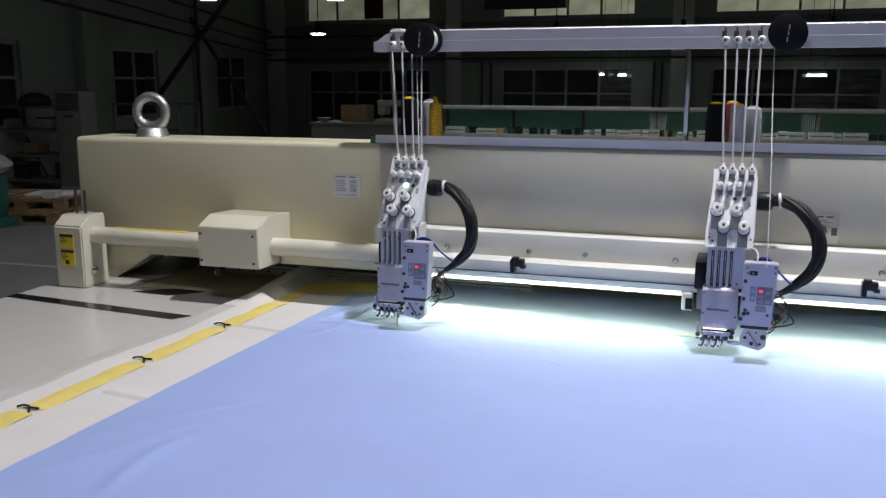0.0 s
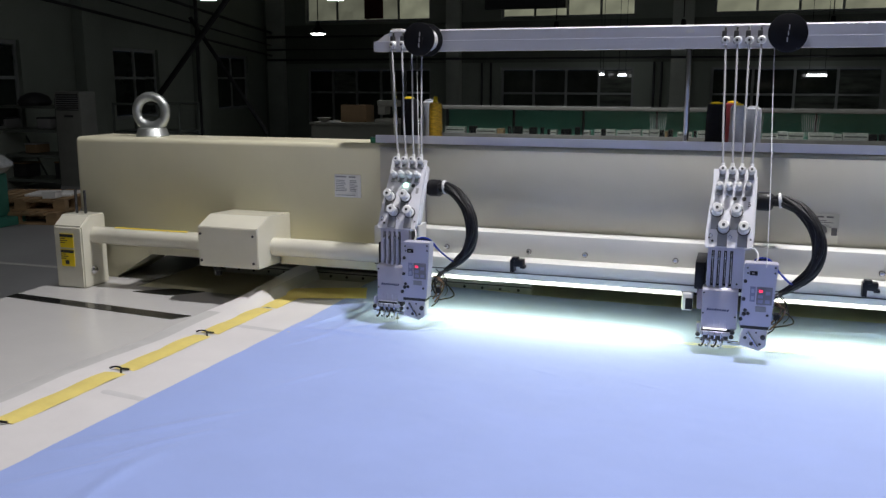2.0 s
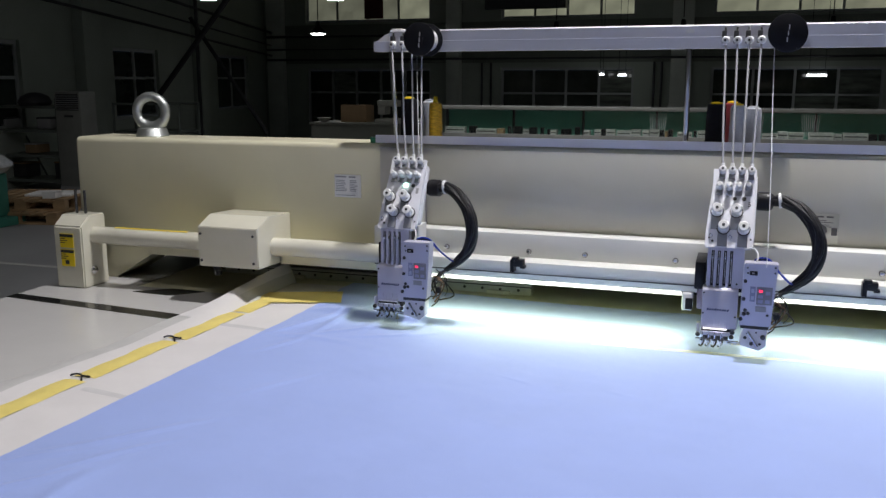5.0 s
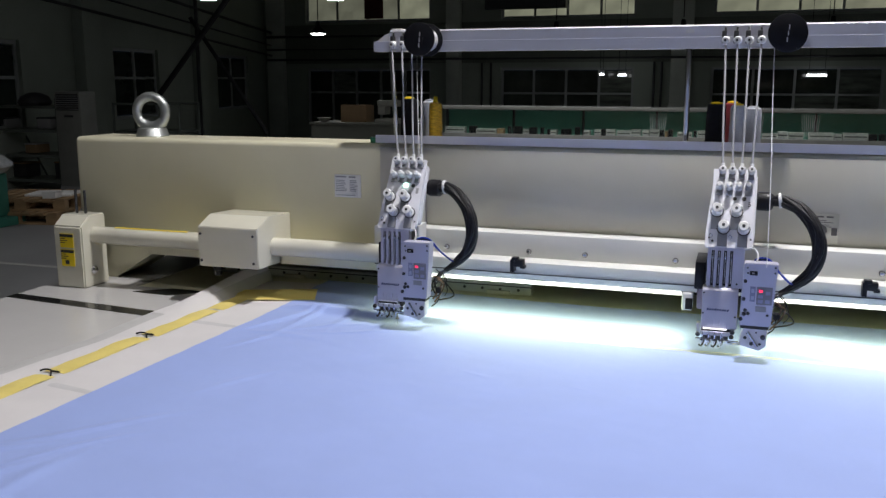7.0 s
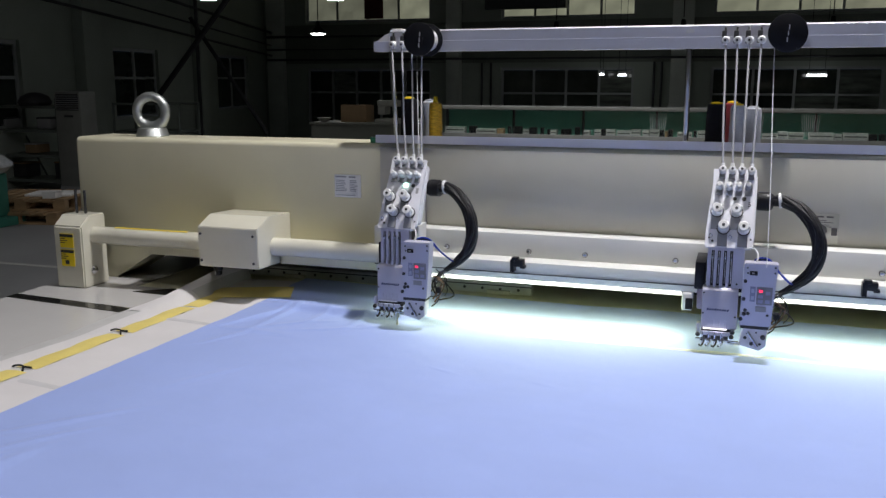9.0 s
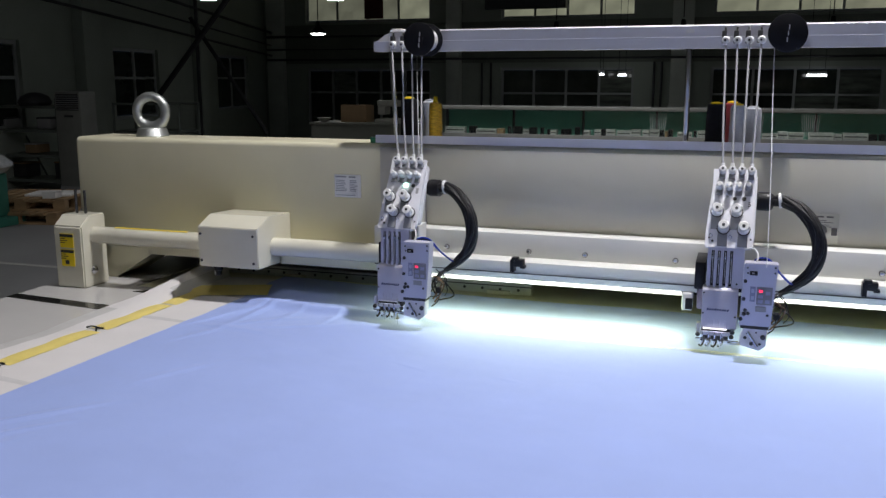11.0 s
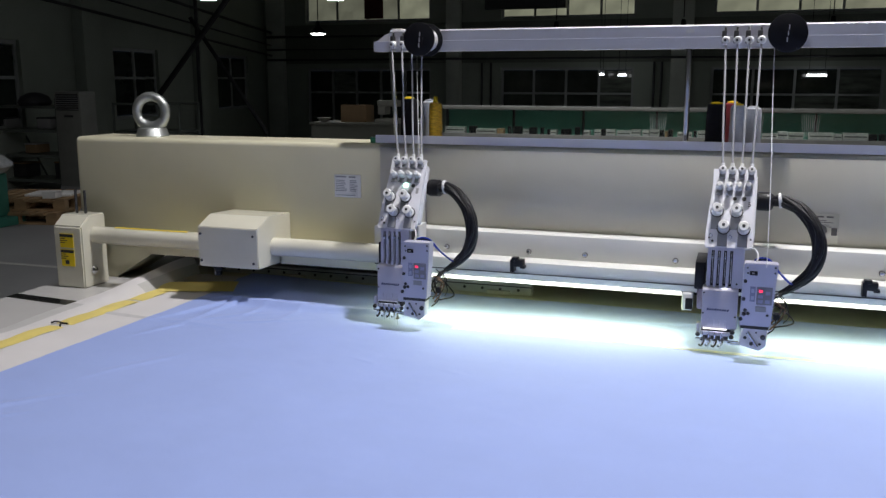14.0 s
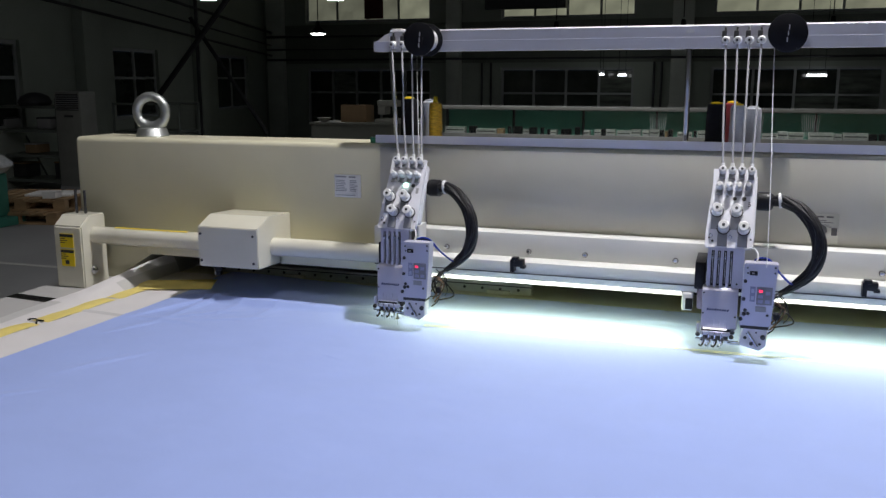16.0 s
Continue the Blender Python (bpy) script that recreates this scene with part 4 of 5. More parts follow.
def cone(x, y, r, h, material, colour, cap=None, flat=True):
    z = 1.444
    c = thing("thread_cone", pose(x, y, z), colour + " thread cone on the aluminium shelf", "thread cone", "thread cones on the stand")
    part("winding", lathe(bmesh.new(), [(r, 0.008), (r * 1.01, 0.012), (r * 0.95, h * 0.84), (r * 0.88, h * 0.93), (r * 0.66, h * 0.955)], pose(0, 0, 0), 28), material, c)
    part("core", lathe(bmesh.new(), [(r * 0.62, h * 0.95), (r * 0.60, h * 0.985), (r * 0.30, h * 0.99), (r * 0.25, h)] if flat else [(r * 0.5, h * 0.94), (r * 0.32, h * 1.0), (r * 0.28, h * 1.10)], pose(0, 0, 0), 18), cap or material, c)
    part("base", lathe(bmesh.new(), [(r * 1.12, 0), (r * 1.12, 0.006), (r * 0.9, 0.009)], pose(0, 0, 0), 28), cap or PLASTIC_GREY, c)


table()
beam()
end_block()
tube()
thread_stand()
eye_bolt()
led_strip()
rear_rail()
tension_head(0.0, "", True)
tension_head(PITCH, "5", False)
rail_guides([-0.112 + 0.0395 * i for i in range(4)] + [PITCH - 0.014 + 0.0375 * i for i in range(4)])
reel(0.032, 0.200, 1.8196, 0)
reel(1.266, 0.200, 1.8226, -4)
cone(0.033, 0.325, 0.026, 0.155, GOLD_THREAD, "golden yellow", YELLOW, flat=False)
cone(-0.100, 0.39, 0.034, 0.168, BLACK_THREAD, "black", YELLOW)
cone(-0.020, 0.405, 0.030, 0.158, WHITE_THREAD, "bluish white")
cone(1.056, 0.36, 0.034, 0.158, BLACK_THREAD, "black", YELLOW)
cone(1.108, 0.43, 0.030, 0.160, RED_THREAD, "red", YELLOW)
cone(1.128, 0.345, 0.026, 0.154, WHITE_THREAD, "white", YELLOW)
cone(1.178, 0.39, 0.030, 0.145, WHITE_THREAD, "bluish white")


# ---------------------------------------------------------------- the cloth, clamped in a sliding frame
def tape_x(y):
    return -0.566 + 0.052 * y


RIDGES = [(-0.10, -1.30, 0.17, 0.024, 87, 0.011), (-0.20, -1.015, 0.19, 0.018, 45, 0.010), (-0.24, -1.28, 0.12, 0.016, 55, 0.009), (-0.15, -1.12, 0.14, 0.014, 50, 0.008), (-0.30, -1.16, 0.10, 0.012, 48, 0.007),
          (-0.02, -0.55, 0.16, 0.020, 70, 0.004), (-0.14, -0.09, 0.16, 0.020, -12, 0.006), (-0.20, -0.16, 0.10, 0.014, 60, 0.006),
          (-0.24, 0.10, 0.20, 0.016, 70, 0.012), (-0.14, 0.14, 0.18, 0.018, 78, 0.011), (0.0, 0.14, 0.14, 0.018, 95, 0.006), (0.16, 0.15, 0.13, 0.020, 78, 0.005),
          (-0.05, 0.02, 0.14, 0.014, 40, 0.005), (0.10, 0.03, 0.12, 0.012, 20, 0.004), (0.62, -0.28, 0.05, 0.004, -12, 0.003), (0.95, -0.30, 0.06, 0.004, -10, 0.002), (1.57, 0.45, 0.08, 0.012, -4, 0.013), (0.45, 0.30, 0.10, 0.014, 30, 0.004), (0.05, 0.235, 0.40, 0.036, 0, 0.024)]


def drape(x, y):
    """Height of the cloth over the table: soft waves and a few long folds."""
    z = 0.004 + 0.004 * noise.noise(Vector((x * 1.6, y * 1.6, 0.3))) + 0.002 * noise.noise(Vector((x * 5, y * 6, 3.1))) + 0.0007 * noise.noise(Vector((x * 16 + y * 9, y * 22, 1.7)))
    for cx, cy, length, wide, ang, amp in RIDGES:
        a = radians(ang)
        u = (x - cx) * math.cos(a) + (y - cy) * math.sin(a)
        v = -(x - cx) * math.sin(a) + (y - cy) * math.cos(a) + 0.02 * math.sin(u * 9 + cx * 20)
        side = wide * (1.3 if v > 0 else 0.7)
        z += amp * math.exp(-(u / length) ** 2 - (v / side) ** 2)
    edge = max(0.0, min(1.0, (x + 0.345 - 0.042 * y) / 0.10))
    z = 0.004 + (z - 0.004) * (0.25 + 0.75 * edge * edge * (3 - 2 * edge))
    back = max(0.0, min(1.0, (y - 0.28) / 0.25))
    z += 0.02 * back * math.exp(-((x + 0.3) / 0.5) ** 2)
    return z


def sheet(xs, ys, place):
    bm = bmesh.new()
    g = [[bm.verts.new(place(x, y)) for x in xs] for y in ys]
    for a, b in zip(g, g[1:]):
        for i in range(len(xs) - 1):
            bm.faces.new((a[i], a[i + 1], b[i + 1], b[i]))
    return bm


def steps(a, b, n):
    return [a + (b - a) * i / n for i in range(n + 1)]


def cloth():
    c = thing("cloth_panel", pose(0, 0, 0), "pale blue cloth with white border and yellow tape on table", "cloth")
    base = TABLE + 0.004
    ys = steps(-2.30, -1.5, 10) + steps(-1.5, 0.64, 300)[1:]
    fine = steps(0.0, 1.0, 280) + [1.0 + 1.0 * (i / 14) for i in range(1, 15)]

    def blue(u, y):
        left = -0.335 + 0.042 * y + 0.004 * noise.noise(Vector((y * 9, 0, 0)))
        x = left + u * 1.6 if u <= 1 else left + 1.6 + (u - 1) * 2.2
        yy = y - 0.012 * noise.noise(Vector((x * 3, 7, 0))) * max(0.0, (y - 0.4) / 0.25)
        return Vector((x, yy, base + 0.003 + drape(x, y)))
    part("blue_cloth", sheet(fine, ys, blue), BLUE_CLOTH, c, "pale lavender-blue woven cloth", smooth=180)

    def white(u, y):
        x = tape_x(y) - 0.03 + u * 0.40
        return Vector((x, y, base + 0.0005 + 0.8 * drape(x, y)))
    ysb = [y for y in ys if y < 0.60]
    part("border_cloth", sheet(steps(0, 1, 14), ysb, white), WHITE_CLOTH, c, "white border cloth", smooth=180)

    def lip(u, y):
        wide = 0.165 - 0.045 * max(0.0, min(1.0, (y + 1.0) / 1.0)) - 0.075 * max(0.0, y / 0.6)
        x = tape_x(y) - 0.03 - u * wide
        lift = 0.018 * max(0.0, min(1.0, (y + 0.3) / 0.3)) + 0.075 * max(0.0, y / 0.6) ** 1.2
        fold = 0.006 * math.sin(u * math.pi) * (1 + 0.5 * math.sin(y * 7))
        return Vector((x + 0.006 * math.sin(y * 11) * u, y, base + 0.003 + fold + lift * u ** 0.8 + 0.004 * noise.noise(Vector((x * 7, y * 7, 5)))))
    ysl = [y for y in ys if y < 0.62]
    # grey gauze outside; at the rear the same grey paints the fold's shade
    for name, a, b, y0, y1, m in (("edge_lip", 0, 0.5, -9, 0.26, WHITE_CLOTH), ("sheer_edge", 0.5, 1, -9, -0.02, GAUZE_AND_SHADE), ("sheer_fold", 0, 0.5, 0.26, 9, GAUZE_AND_SHADE), ("edge_lip", 0.5, 1, -0.02, 9, WHITE_CLOTH)):
        part(name, sheet(steps(a, b, 6), [y for y in ysl if y0 - 0.011 <= y <= y1], lip), m, c, "loose outer edge of the white cloth" if m is WHITE_CLOTH else "thin greyish see-through outer edge, or rear fold greyed for its shade", smooth=180)

    # yellow tape, strip by strip, with the black cords between
    cuts = [-2.075, -1.60, -1.128, -0.676, -0.252, 0.125, 0.385]
    for k, (a, b) in enumerate(zip(cuts, cuts[1:])):
        a2, b2 = a + 0.016, b - (0.016 if k < 4 else 0.002)

        def strip(u, y, a2=a2, k=k):
            x = tape_x(y) - 0.036 + u * 0.078 + 0.003 * math.sin(y * 13 + k)
            return Vector((x, y, base + 0.0018 + 0.8 * drape(x, y) + 0.003 * math.sin(u * math.pi) + 0.0015 * math.sin(y * 31)))
        part("tape", sheet(steps(0, 1, 6), steps(a2, b2, 24), strip), TAPE, c, smooth=180)
        if 0 < k < 5:
            x = tape_x(a)
            z = base + 0.006
            part("cord", hose(bmesh.new(), [(x - 0.040, a + 0.010, z + 0.002), (x - 0.024, a + 0.013, z + 0.007), (x - 0.004, a + 0.013, z + 0.007), (x + 0.008, a + 0.002, z + 0.004),
                                            (x + 0.022, a - 0.016, z + 0.001)], 0.0030, n=6, steps=5), BLACK, c, "black cord tie")
            part("cord_end", hose(bmesh.new(), [(x + 0.004, a + 0.008, z + 0.006), (x + 0.028, a + 0.014, z + 0.004)], 0.003, n=6, steps=3), BLACK, c)

    def far(u, v):
        p = Vector((-0.555, 0.325, 0)).lerp(Vector((-0.235, 0.405, 0)), u)
        x, y = p.x - 0.05 * v, p.y - 0.045 + 0.13 * v
        return Vector((x, y, base + 0.0045 + drape(x, y) + 0.002 * math.sin(v * math.pi)))
    part("rear_tape", sheet(steps(0, 1, 20), steps(0, 1, 4), far), TAPE, c, smooth=180)
    # a sewn double row across the blue cloth
    for yy in (0.149, 0.163):
        bm = sheet(steps(0.78, 2.9, 120), [yy, yy + 0.0042], lambda x, y: Vector((x, y, base + 0.0050 + drape(x, y))))
        part("stitch_row", bm, STITCH, c, "pale yellow stitching", smooth=180)
    return c


SHADE_Y = ((-0.935, -0.966), (-0.218, -0.240))


def shade_bands():
    """Flat grey bands painted for shade showing through the border cloth; they go sideways with the frame, but not to
    and fro.
    """
    out = []
    for y0, y1 in SHADE_Y:
        b = thing("cross_band", pose(0, 0, 0), "soft grey band painted as shade showing through the white border cloth", "cloth band", "cross bands on the border")
        bm = sheet(steps(0, 1, 24), steps(0, 1, 6), lambda u, v: Vector((-0.545 + 0.235 * u, y0 + (y1 - y0) * u + 0.042 * (v - 0.5) * (1 - 0.3 * u), TABLE + 0.0070 + 0.0035 * math.sin(v * math.pi) * min(1.0, 8 * u))))
        part("band", bm, mat("grey_band_shade", (0.51, 0.50, 0.51), 0.9), b, smooth=180)
        out.append(b)
    return out


BANDS = shade_bands()


CLOTH = cloth()


def presser():
    """The foot that drops at each stitch, under the first head."""
    head = bpy.data.objects["sewing_unit"]
    bm = bmesh.new()
    cyl(bm, (0, 0, 0.012), (0, 0, 0.075), 0.0028, n=10)
    cyl(bm, (0.006, 0, 0.03), (0.006, 0, 0.06), 0.003, n=8)
    lathe(bm, [(0.006, 0.0), (0.007, 0.003), (0.0045, 0.006), (0.003, 0.014)], pose(0, 0, 0), 14)
    foot = part("presser_foot", bm, ZINC, head, "steel presser foot and needle")
    return foot


FOOT = presser()
part("running_needle", bm_cyl((0.042, -0.115, 0.806), (0.042, -0.115, 0.870), 0.0010, n=6), STEEL, bpy.data.objects["sewing_unit"])

# place of the cloth frame: seconds, sideways, depthwise
CLOTH_ROWS = [(0.0, 0.0, 0.0), (1.0, -0.002, -0.050), (2.0, -0.004, -0.104), (3.0, -0.007, -0.157), (3.5, -0.010, -0.183), (3.75, -0.013, -0.194), (4.0, -0.022, -0.198),
              (6.5, -0.158, -0.193), (9.0, -0.298, -0.186), (11.5, -0.432, -0.180), (14.0, -0.570, -0.171), (16.0, -0.678, -0.169)]


def motions():
    walk(CLOTH, [(t, pose(x, y, 0)) for t, x, y in CLOTH_ROWS])
    for b in BANDS:
        walk(b, [(t, pose(x, 0, 0)) for t, x, y in CLOTH_ROWS])
    rows = []
    up, down = pose(0.042, -0.115, 0.832), pose(0.042, -0.115, 0.808)
    for k in range(27):
        t = 0.6 * k
        for dt, m in ((-0.20, up), (-0.12, down), (0.03, down), (0.10, up)):
            if 0 <= t + dt <= 16:
                rows.append((t + dt, m))
    rows = [(0.0, down)] + rows + [(16.0, up)]
    walk(FOOT, rows)



# ---------------------------------------------------------------- things in the hall
def hall_lamp(x, y, z, lit=True):
    l = thing("pendant_lamp", pose(x, y, z), "dark bell-shaped pendant lamp hanging from the roof, " + ("lit" if lit else "unlit"), "pendant lamp", "pendant lamps of the hall")
    part("shade", lathe(bmesh.new(), [(0.175, 0.0), (0.178, 0.012), (0.12, 0.085), (0.055, 0.135), (0.045, 0.22), (0.03, 0.24)], pose(0, 0, -0.02), 24), BLACK, l)
    part("bulb", lathe(bmesh.new(), [(0.12, -0.022), (0.15, 0.0)], pose(0, 0, -0.025), 24), LAMP_GLOW if lit else PLASTIC_GREY, l, "glowing white lens" if lit else "")
    part("cord", bm_cyl((0, 0, 0.25), (0, 0, 7.5 - z), 0.01, n=6), BLACK, l)


# pendant bodies, with the two added ones above the view
for x, y, z, w in FAR_LAMPS:
    hall_lamp(x, y, z)
for x in (-2.28, 0.04, 2.52):
    hall_lamp(x, 14.0, 2.52, False)
# pendant bodies for the unseen bay lamps
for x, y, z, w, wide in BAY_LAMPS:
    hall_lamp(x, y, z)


def glow_tube(x, y, z, length, turn=0, label="short white glowing tube, added for a lamp reflection in the window"):
    l = thing("fluorescent_lamp", pose(x, y, z, 0, 0, turn), label, "tube lamp", "fluorescent lamps")
    part("tube", bm_cyl((-length / 2, 0, 0), (length / 2, 0, 0), 0.028, n=10), TUBE_GLOW, l)
    part("fixture", bm_box(-length / 2, length / 2, -0.04, 0.04, 0.04, 0.09, bevel=0.008), PLASTIC_WHITE, l)
    for s in (-0.4, 0.4):
        part("hanger", bm_cyl((s * length, 0, 0.09), (s * length, 0, 7.5 - z), 0.006, n=6), BLACK, l)


# fixtures for the added lamps, none of them in view
for x, y, z, w, n, wide in ADDED_LAMPS:
    glow_tube(x, y, z, n, 0, "long white fluorescent lamp out of view, added to light the hall")
# glowing tubes put before the windows as reflections of lamps behind the camera
glow_tube(2.70, 19.3, 1.76, 0.42)
glow_tube(-1.70, 19.3, 1.775, 0.20)
glow_tube(-2.20, 19.3, 1.79, 0.12, 50)


def display_cabinet(x0, x1, y):
    c = thing("display_cabinet", pose(x0, y, 0), "long low glass-fronted cabinet with green back panels", "cabinet")
    w = x1 - x0
    part("body", bm_box(0, w, 0, 0.6, 0, 1.04, bevel=0.006), CASE_BROWN, c)
    part("top_rail", bm_box(0, w, -0.01, 0.06, 1.335, 1.372, bevel=0.004), RAIL_GREY, c, "pale metal top rail")
    part("roof_plate", bm_box(0, w, 0.06, 0.6, 1.33, 1.345), RAIL_GREY, c)
    n = int(w / 0.82)
    for i in range(n):
        part("back_panel", bm_box(i * w / n + 0.012, (i + 1) * w / n - 0.012, 0.40, 0.42, 1.04, 1.33), CASE_GREEN, c)
        part("upright", bm_box(i * w / n - 0.012, i * w / n + 0.012, 0.36, 0.43, 1.04, 1.33), DARK_STEEL, c)
        g = part("glass_pane", bm_box(i * w / n + 0.004, (i + 1) * w / n - 0.004, 0.01, 0.016, 1.045, 1.333), CASE_GLASS, c)
        g.visible_shadow = False
    bm = bmesh.new()
    k = 0.0
    while k < w - 0.02:
        box(bm, k, k + 0.012, -0.004, 0.03, 1.372, 1.383)
        k += 0.027
    tagged(part("teeth", bm, FRAME_WHITE, c), kind="stuff")
    part("lower_rail", bm_box(0, w, -0.02, 0.01, 1.00, 1.062, bevel=0.004), RAIL_GREY, c)
    # loose strands of thread hanging in bunches
    for cx in (2.45, 3.45, 4.0):
        for i in range(9):
            part("strand", bm_cyl((cx + 0.018 * i, 0.1, 1.09), (cx - 0.02 + 0.022 * i, 0.1, 1.31), 0.0025, n=5), THREAD, c)
    return c


CASE_BROWN = mat("dark_brown_cabinet_base", (0.085, 0.075, 0.058), 0.6, var=0.2, scale=3)
RAIL_GREY = mat("dull_grey_rail", (0.20, 0.205, 0.19), 0.5, var=0.15, scale=6)
CASE_GLASS = glass("cabinet_glass", (0.86, 0.95, 0.92), 0.05)
display_cabinet(-2.25, 5.2, 7.0)
rnd = random.Random(21)
CARTON_WHITE = mat("dusty_white_carton", (0.38, 0.38, 0.355), 0.6, var=0.15, scale=20)
x = -2.18
while x < 4.9:
    tone = rnd.random()
    m_, l_ = (CARTON_WHITE, "small white carton in the glass cabinet") if tone < 0.42 else ((BLACK, "small dark box in the glass cabinet") if tone < 0.9 else (CARDBOARD, "small brown carton in the glass cabinet"))
    w = rnd.choice((0.07, 0.10, 0.15, 0.24)) if m_ is CARTON_WHITE else rnd.choice((0.03, 0.05, 0.08))
    h = rnd.uniform(0.070, 0.10)
    b = thing("carton", pose(x, 7.08, 1.04), l_, "carton", "cartons in the cabinet")
    part("box", bm_box(0, w, 0, 0.09, 0, h, bevel=0.003), m_, b)
    if m_ is CARTON_WHITE:
        part("print", bm_box(w * 0.06, w * 0.94, -0.002, 0.001, h * 0.52, h * 0.66), DARK_STEEL, b)
        part("print", bm_box(w * 0.06, w * 0.80, -0.002, 0.001, h * 0.22, h * 0.32), PLASTIC_GREY, b)
    else:
        part("flap", bm_box(w * 0.04, w * 0.96, 0.005, 0.085, h, h + 0.004), m_, b)
    x += w + rnd.choice((0.004, 0.008, 0.02, 0.05))


DESK_GREY = mat("dull_grey_desk", (0.12, 0.125, 0.105), 0.6)
OLD_WHITE = mat("yellowed_machine_enamel", (0.30, 0.30, 0.27), 0.5)


def desk():
    d = thing("work_desk", pose(-5.05, 9.2, 0), "grey office desk by the back windows", "desk")
    part("desk_top", bm_box(0, 1.9, 0, 0.7, 1.00, 1.04, bevel=0.005), DESK_GREY, d)
    part("panel", bm_box(0.02, 1.88, 0.02, 0.05, 0.0, 1.00), DESK_GREY, d)
    part("side", bm_box(0.02, 0.05, 0.05, 0.68, 0, 1.00), DESK_GREY, d)
    part("side", bm_box(1.85, 1.88, 0.05, 0.68, 0, 1.00), DESK_GREY, d)
    b = thing("cardboard_box", pose(-4.62, 9.4, 1.04), "brown cardboard box on the desk", "box")
    part("carton", bm_box(0, 0.42, 0, 0.3, 0, 0.25, bevel=0.004), CARDBOARD, b)
    part("flap", bm_box(0.01, 0.41, -0.004, 0.15, 0.25, 0.256), CARDBOARD, b)
    b = thing("table_machine", pose(-4.02, 9.3, 1.04), "pale sewing machine with open front on the desk", "machine")
    part("bed", bm_box(0, 0.6, 0, 0.35, 0, 0.06, bevel=0.01), OLD_WHITE, b)
    part("arm", bm_box(0, 0.62, 0.08, 0.26, 0.24, 0.33, bevel=0.02), OLD_WHITE, b)
    part("pillar", bm_box(0.48, 0.6, 0.08, 0.26, 0.06, 0.24, bevel=0.01), OLD_WHITE, b)
    part("head", bm_box(0.02, 0.14, 0.06, 0.28, 0.12, 0.24, bevel=0.01), OLD_WHITE, b)
    b = thing("desk_bowl", pose(-4.85, 9.3, 1.04), "small pale bowl on the desk", "bowl")
    part("bowl", lathe(bmesh.new(), [(0.05, 0), (0.10, 0.06), (0.105, 0.065), (0.09, 0.062), (0.04, 0.01)], pose(0, 0, 0), 18), OLD_WHITE, b)


desk()


def rack(x, y, turn, w, d, h, shelves, label):
    r = thing("storage_rack", pose(x, y, 0, 0, 0, turn), label, "rack")
    for a in (0, w - 0.05):
        for b in (0, d - 0.05):
            part("post", bm_box(a, a + 0.05, b, b + 0.05, 0, h), RACK_PAINT, r)
    for z in shelves:
        part("shelf", bm_box(0.05, w - 0.05, 0, d, z, z + 0.04), RACK_PAINT, r)
    part("brace", bm_cyl((w * 0.62, d - 0.02, 0.15), (w * 0.42, d - 0.02, shelves[-2]), 0.015, n=6), RACK_PAINT, r)
    return r


RACK_PAINT = mat("grey_green_rack_paint", (0.11, 0.125, 0.11), 0.5, var=0.1)
rack(-10.6, 7.85, 3, 2.0, 0.6, 1.40, [0.12, 0.50, 0.88, 1.24], "grey steel storage rack with half-empty shelves")
rnd = random.Random(8)
for k in range(7):
    zz = [0.16, 0.54, 0.92][k % 3]
    b = thing("stored_box", pose(-10.45 + 0.27 * k, 8.05, zz + 0.012), "dark box stored on the steel rack", "box", "boxes on the rack")
    hh = rnd.uniform(0.12, 0.24)
    part("carton", bm_box(0, 0.2 + 0.05 * (k % 2), 0, 0.3, 0, hh, bevel=0.006), (DARK_STEEL, CARDBOARD, PLASTIC_GREY)[k % 3], b)
    part("lid", bm_box(-0.005, 0.205 + 0.05 * (k % 2), -0.005, 0.305, hh, hh + 0.02), (CARDBOARD, PLASTIC_GREY, DARK_STEEL)[k % 3], b)
b = thing("stored_sack", pose(-9.15, 8.1, 1.28), "dark sack heaped on top of the rack", "sack")
part("sack", lathe(bmesh.new(), [(0.22, 0), (0.25, 0.05), (0.20, 0.14), (0.10, 0.19), (0.02, 0.2)], pose(0, 0, 0), 16), DARK_STEEL, b)


def air_conditioner():
    a = thing("air_conditioner", pose(-8.60, 7.9, 0), "tall grey floor-standing air conditioner", "air conditioner")
    part("cabinet", bm_box(0, 0.46, 0, 0.35, 0, 1.50, bevel=0.015), mat("grey_white_appliance", (0.20, 0.205, 0.19), 0.45), a)
    gr = part("outlet", bm_box(0.03, 0.43, -0.004, 0.01, 1.22, 1.46), DARK_STEEL, a, "dark air outlet")
    for k in range(7):
        part("slat", bm_box(0.035, 0.425, -0.010, 0.0, 1.235 + k * 0.032, 1.243 + k * 0.032), PLASTIC_GREY, gr)
    part("badge", bm_box(0.16, 0.32, -0.006, 0.002, 1.12, 1.15), DARK_STEEL, a)
    part("base", bm_box(-0.005, 0.465, -0.008, 0.355, 0, 0.08), PLASTIC_GREY, a)


air_conditioner()


